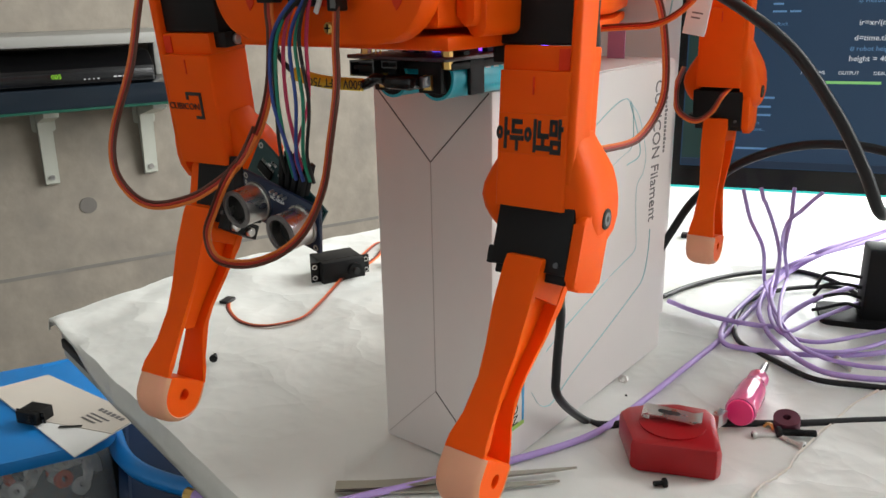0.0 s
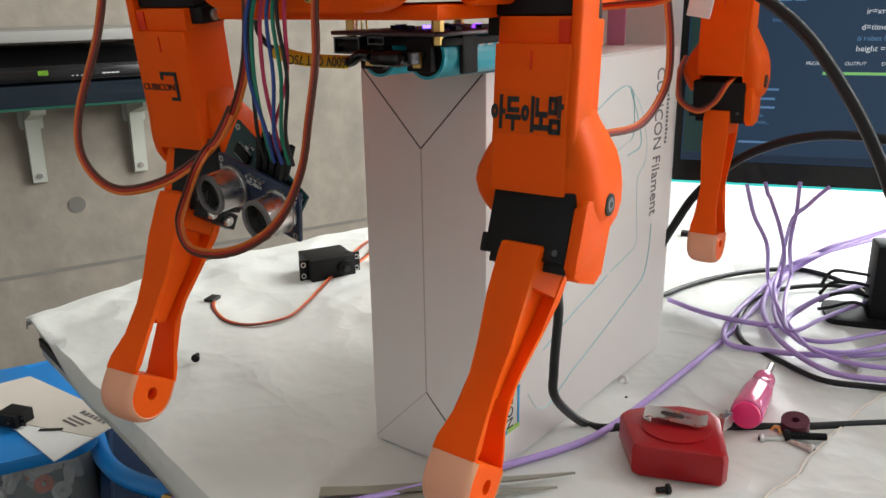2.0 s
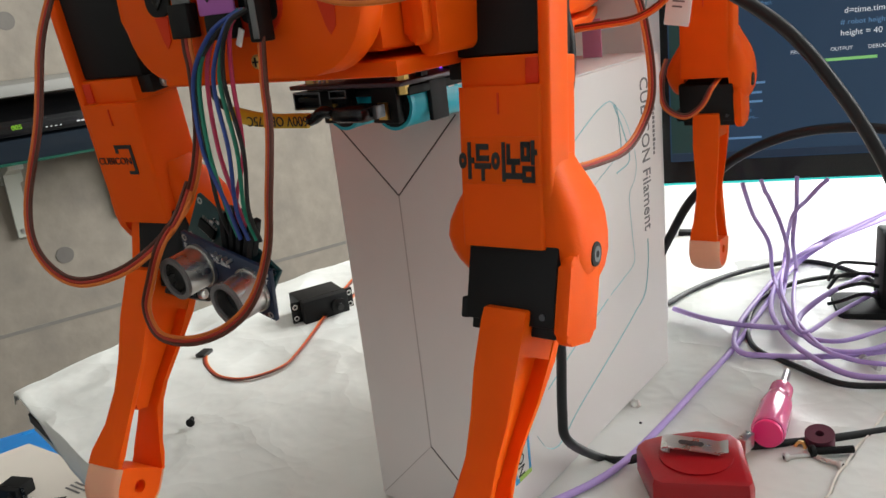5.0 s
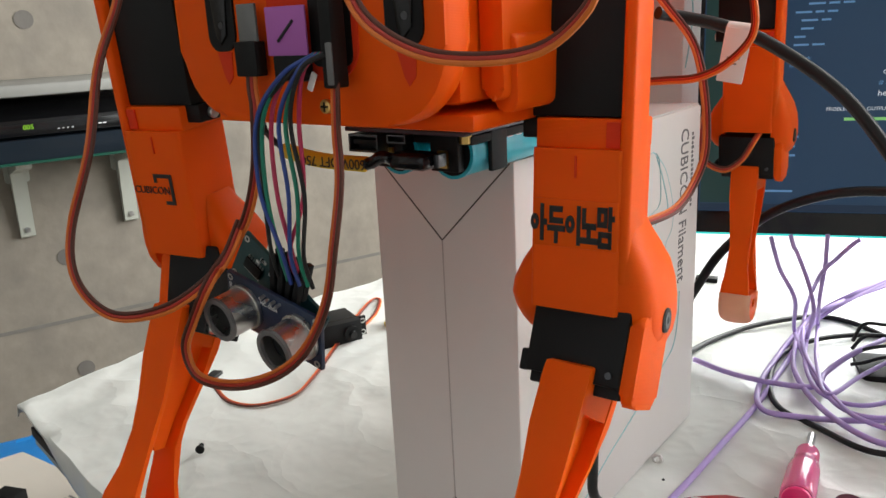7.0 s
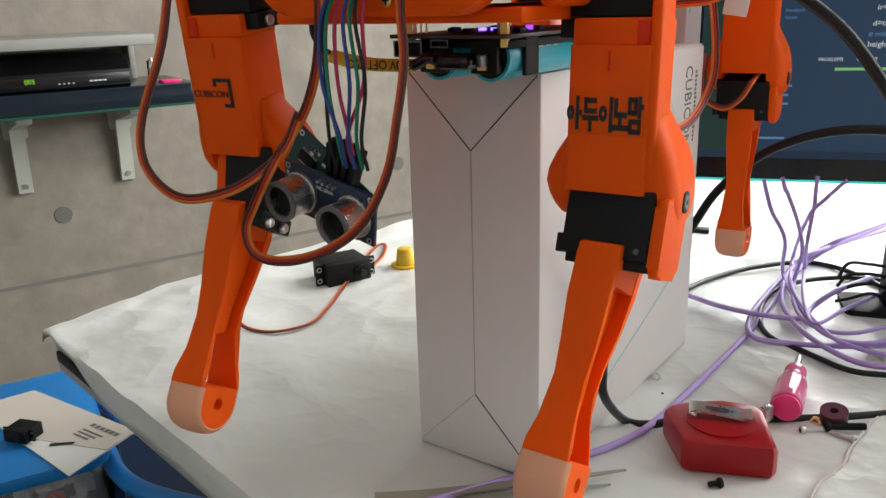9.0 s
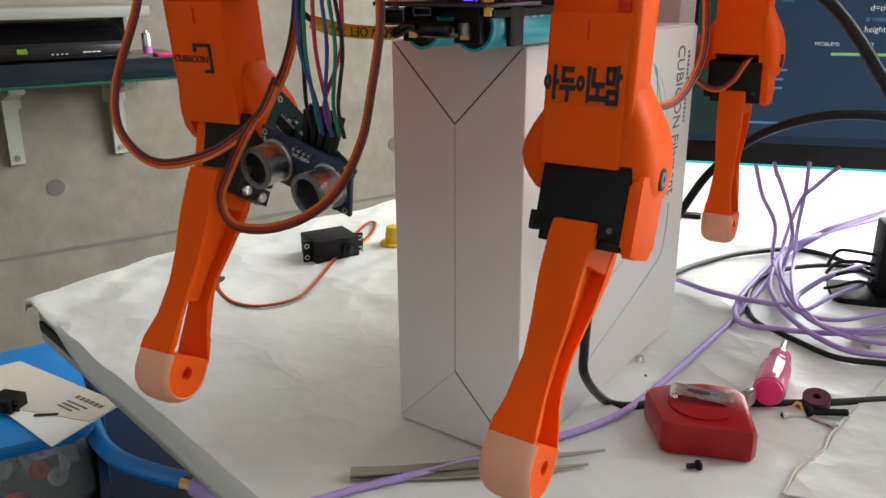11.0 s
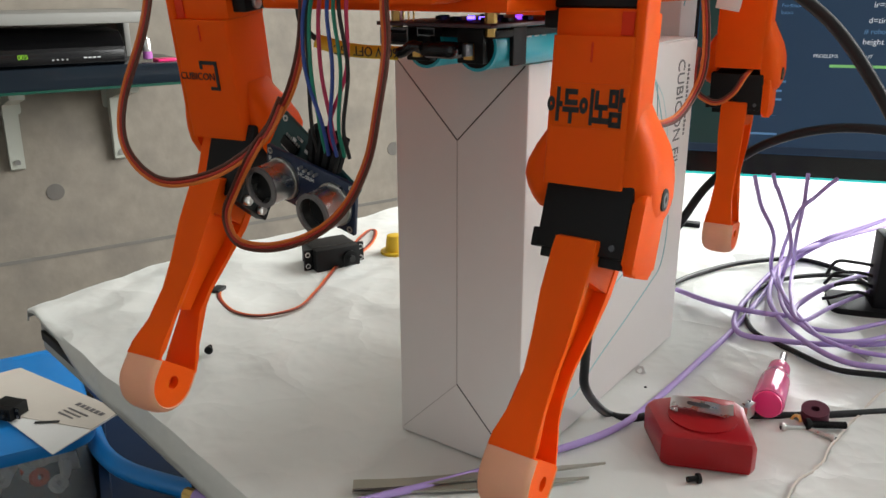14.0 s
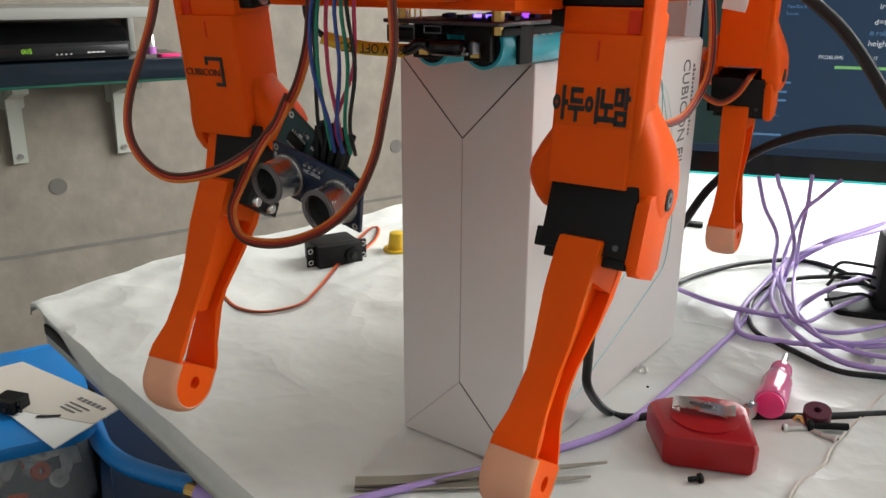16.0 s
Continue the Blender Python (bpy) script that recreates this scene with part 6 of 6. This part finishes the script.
def crate():
    root = thing("storage_crate", "navy storage crate with a bright blue rim under the table", "crate")
    pts = [(-0.7370, 0.4080, 0.5600), (-0.6900, 0.3900, 0.5600), (-0.6420, 0.3850, 0.5600), (-0.5780, 0.3980, 0.5600), (-0.5290, 0.4120, 0.5600), (-0.4770, 0.4270, 0.5600)]
    part("rim", sweep(pts, 0.0085, 10), BLUE_LID, root, "bright blue rolled rim")
    part("rim", sweep([(-0.8980, 0.4180, 0.5750), (-0.8800, 0.4540, 0.5750), (-0.8260, 0.4550, 0.5750), (-0.7560, 0.4440, 0.5750)], 0.012, 10), BLUE_LID, root, "bright blue rolled rim")
    cx = Vector((-0.6890, 0.4290, 0.5600))
    m = Matrix.Translation((cx.x + 0.02, cx.y + 0.03, 0)) @ Matrix.Rotation(radians(-30), 4, "Z")
    part("wall_panel", ring_prism(rounded(-0.17, 0.22, -0.075, 0.15, 0.03), rounded(-0.162, 0.212, -0.067, 0.142, 0.028), 0.5155, 0.552, "z"), BLUE_DEEP, root, m=m)
    part("crate_floor", prism(rounded(-0.17, 0.22, -0.075, 0.15, 0.03), 0.507, 0.5153, "z"), BLUE_DEEP, root, m=m)


def net_seat():
    root = thing("stool", "black net-covered stool carrying the bins", "stool")
    c = Vector((-0.7610, 0.4050, 0.5000))
    m = Matrix.Translation((c.x - 0.0, c.y + 0.02, 0)) @ Matrix.Rotation(radians(-25), 4, "Z")
    part("seat", prism(rounded(-0.20, 0.30, -0.16, 0.26, 0.03), 0.47, 0.506, "z", 0.006), NET, root, "black net seat", m=m)
    for x in (-0.16, 0.26):
        for y in (-0.13, 0.22):
            part("leg", cyl(0.011, 0.47, (x, y, 0.235), "z", 12), DARK_STEEL, root, m=m)


clear_tub(), card_and_servo(), net_seat(), crate()
plug = thing("network_plug", "violet cable end with a gilt plug beside the table edge", "plug")
pp = [(-0.3930, 0.2740, 0.7000), (-0.3850, 0.2760, 0.7000), (-0.3570, 0.2790, 0.7000)]
part("boot", sweep([pp[1], (Vector(pp[1]) + Vector(pp[2])) / 2, pp[2]], 0.006, 10), VIOLET, plug)
part("contacts", sweep([pp[0], (Vector(pp[0]) + Vector(pp[1])) / 2, pp[1]], 0.004, 8), BRASS, plug)


# ---- motions ----
# seconds, knee place (y, z), thigh lean and shin swing in degrees, leg by leg
POSES = {
    "front_right": [
        (0, 0.3100, 0.9022, -4.4, 33.3), (0.5, 0.3107, 0.9022, -4.0, 34.0), (1, 0.3121, 0.9021, -3.3, 34.5), (1.5, 0.3121, 0.9021, -3.3, 34.7),
        (2, 0.3106, 0.9022, -4.1, 34.3), (2.5, 0.3122, 0.9021, -3.2, 34.3), (3, 0.3125, 0.9021, -3.0, 34.3), (3.5, 0.3134, 0.9021, -2.6, 31.3),
        (6, 0.3004, 0.9030, -9.6, 34.3), (6.5, 0.3123, 0.9021, -3.1, 36.7), (7, 0.3100, 0.9022, -4.4, 39.0), (7.5, 0.3105, 0.9022, -4.1, 34.3),
        (7.8, 0.3089, 0.9023, -5.0, 33.0), (8, 0.2912, 0.9046, -14.5, 27.0), (8.2, 0.2996, 0.9031, -10.0, 31.0), (8.5, 0.3084, 0.9023, -5.2, 34.3),
        (9, 0.3116, 0.9021, -3.5, 33.9), (9.5, 0.3037, 0.9026, -7.8, 36.5), (10, 0.3060, 0.9024, -6.5, 32.4), (12.5, 0.3075, 0.9023, -5.7, 33.7),
        (12.8, 0.3074, 0.9023, -5.8, 34.0), (12.9, 0.3042, 0.9026, -7.5, 36.0), (13, 0.3014, 0.9029, -9.0, 38.1), (13.1, 0.3005, 0.9030, -9.5, 37.0),
        (13.2, 0.2922, 0.9044, -14.0, 34.0), (13.35, 0.3051, 0.9025, -7.0, 34.5), (13.5, 0.3073, 0.9023, -5.8, 34.3), (14, 0.3077, 0.9023, -5.6, 35.2),
        (14.5, 0.3089, 0.9022, -5.0, 36.3), (14.75, 0.3081, 0.9023, -5.4, 36.0), (14.9, 0.3014, 0.9029, -9.0, 36.0), (15, 0.2906, 0.9047, -14.9, 31.3),
        (15.1, 0.3077, 0.9023, -5.6, 36.0), (15.5, 0.3074, 0.9023, -5.8, 36.1), (16, 0.3066, 0.9024, -6.2, 35.1),
    ],
    "front_left": [
        (0, 0.2993, 0.9087, 5.7, 28.7), (0.5, 0.2994, 0.9087, 5.8, 28.2), (1, 0.3008, 0.9089, 6.5, 29.4), (1.5, 0.2993, 0.9087, 5.7, 29.0),
        (2, 0.2999, 0.9088, 6.0, 30.4), (2.5, 0.3002, 0.9089, 6.2, 29.2), (3, 0.3000, 0.9088, 6.1, 29.1), (3.5, 0.2998, 0.9088, 6.0, 29.2),
        (6, 0.3012, 0.9090, 6.7, 30.9), (6.5, 0.3036, 0.9094, 8.0, 29.9), (7, 0.2966, 0.9084, 4.3, 30.9), (7.5, 0.2999, 0.9088, 6.1, 30.9),
        (8, 0.3008, 0.9089, 6.5, 31.0), (8.5, 0.3010, 0.9090, 6.6, 30.9), (9, 0.2997, 0.9088, 5.9, 28.2), (9.5, 0.3027, 0.9093, 7.6, 31.6),
        (10, 0.3019, 0.9091, 7.1, 31.3), (12.5, 0.2990, 0.9087, 5.5, 28.7), (13, 0.3052, 0.9097, 8.9, 33.1), (13.5, 0.3056, 0.9098, 9.1, 33.3),
        (14, 0.3012, 0.9090, 6.7, 36.4), (14.5, 0.3048, 0.9096, 8.7, 33.6), (15, 0.3044, 0.9096, 8.5, 33.8), (15.5, 0.3049, 0.9096, 8.7, 34.6),
        (16, 0.3006, 0.9089, 6.4, 30.4),
    ],
    "rear_right": [
        (0, 0.5920, 0.9192, 1.6, 10.6), (0.5, 0.5868, 0.9190, -1.2, 7.9), (1, 0.5895, 0.9190, 0.2, 12.1), (1.5, 0.5851, 0.9189, -2.1, 8.8),
        (2, 0.5867, 0.9190, -1.3, 8.9), (2.5, 0.5869, 0.9190, -1.1, 8.4), (3, 0.5857, 0.9189, -1.8, 7.7), (3.5, 0.5851, 0.9189, -2.1, 8.5),
        (6, 0.5908, 0.9191, 0.9, 6.9), (6.5, 0.5889, 0.9190, -0.1, 7.6), (7, 0.5923, 0.9192, 1.7, 9.0), (7.5, 0.5907, 0.9191, 0.9, 8.9),
        (8, 0.5894, 0.9190, 0.2, 8.1), (8.5, 0.5904, 0.9191, 0.7, 8.3), (9, 0.5859, 0.9189, -1.7, 5.0), (9.5, 0.5935, 0.9193, 2.4, 8.1),
        (10, 0.5876, 0.9190, -0.8, 10.3), (12.5, 0.5823, 0.9190, -3.6, 1.4), (13, 0.5874, 0.9190, -0.9, 12.7), (14, 0.5896, 0.9190, 0.3, 8.7),
        (14.5, 0.5884, 0.9190, -0.3, 13.0), (15, 0.5873, 0.9190, -0.9, 13.4), (16, 0.5791, 0.9191, -5.3, 2.9),
    ],
    "rear_left": [
        (0, 0.5920, 0.9062, 0.0, 34.0), (16, 0.5920, 0.9062, 0.0, 34.0),
    ],
}


def motions():
    for key, rows in POSES.items():
        x, turn, upper, lower = LEGS[key]
        swivel = Matrix.Rotation(radians(turn), 4, "Z")
        slack = Matrix.Rotation(radians(-3.0 if key == "front_right" else 0.0), 4, "Z")
        def knee(y, z):
            p = rb((x, y, z))
            return Matrix.Translation(p if key == "front_right" else swivel @ p) @ swivel
        walk(upper, [(t, knee(y, z) @ Matrix.Rotation(radians(lean), 4, "X")) for t, y, z, lean, swing in rows])
        walk(lower, [(t, knee(y, z) @ slack @ Matrix.Rotation(-radians(swing), 4, "X")) for t, y, z, lean, swing in rows])


motions()
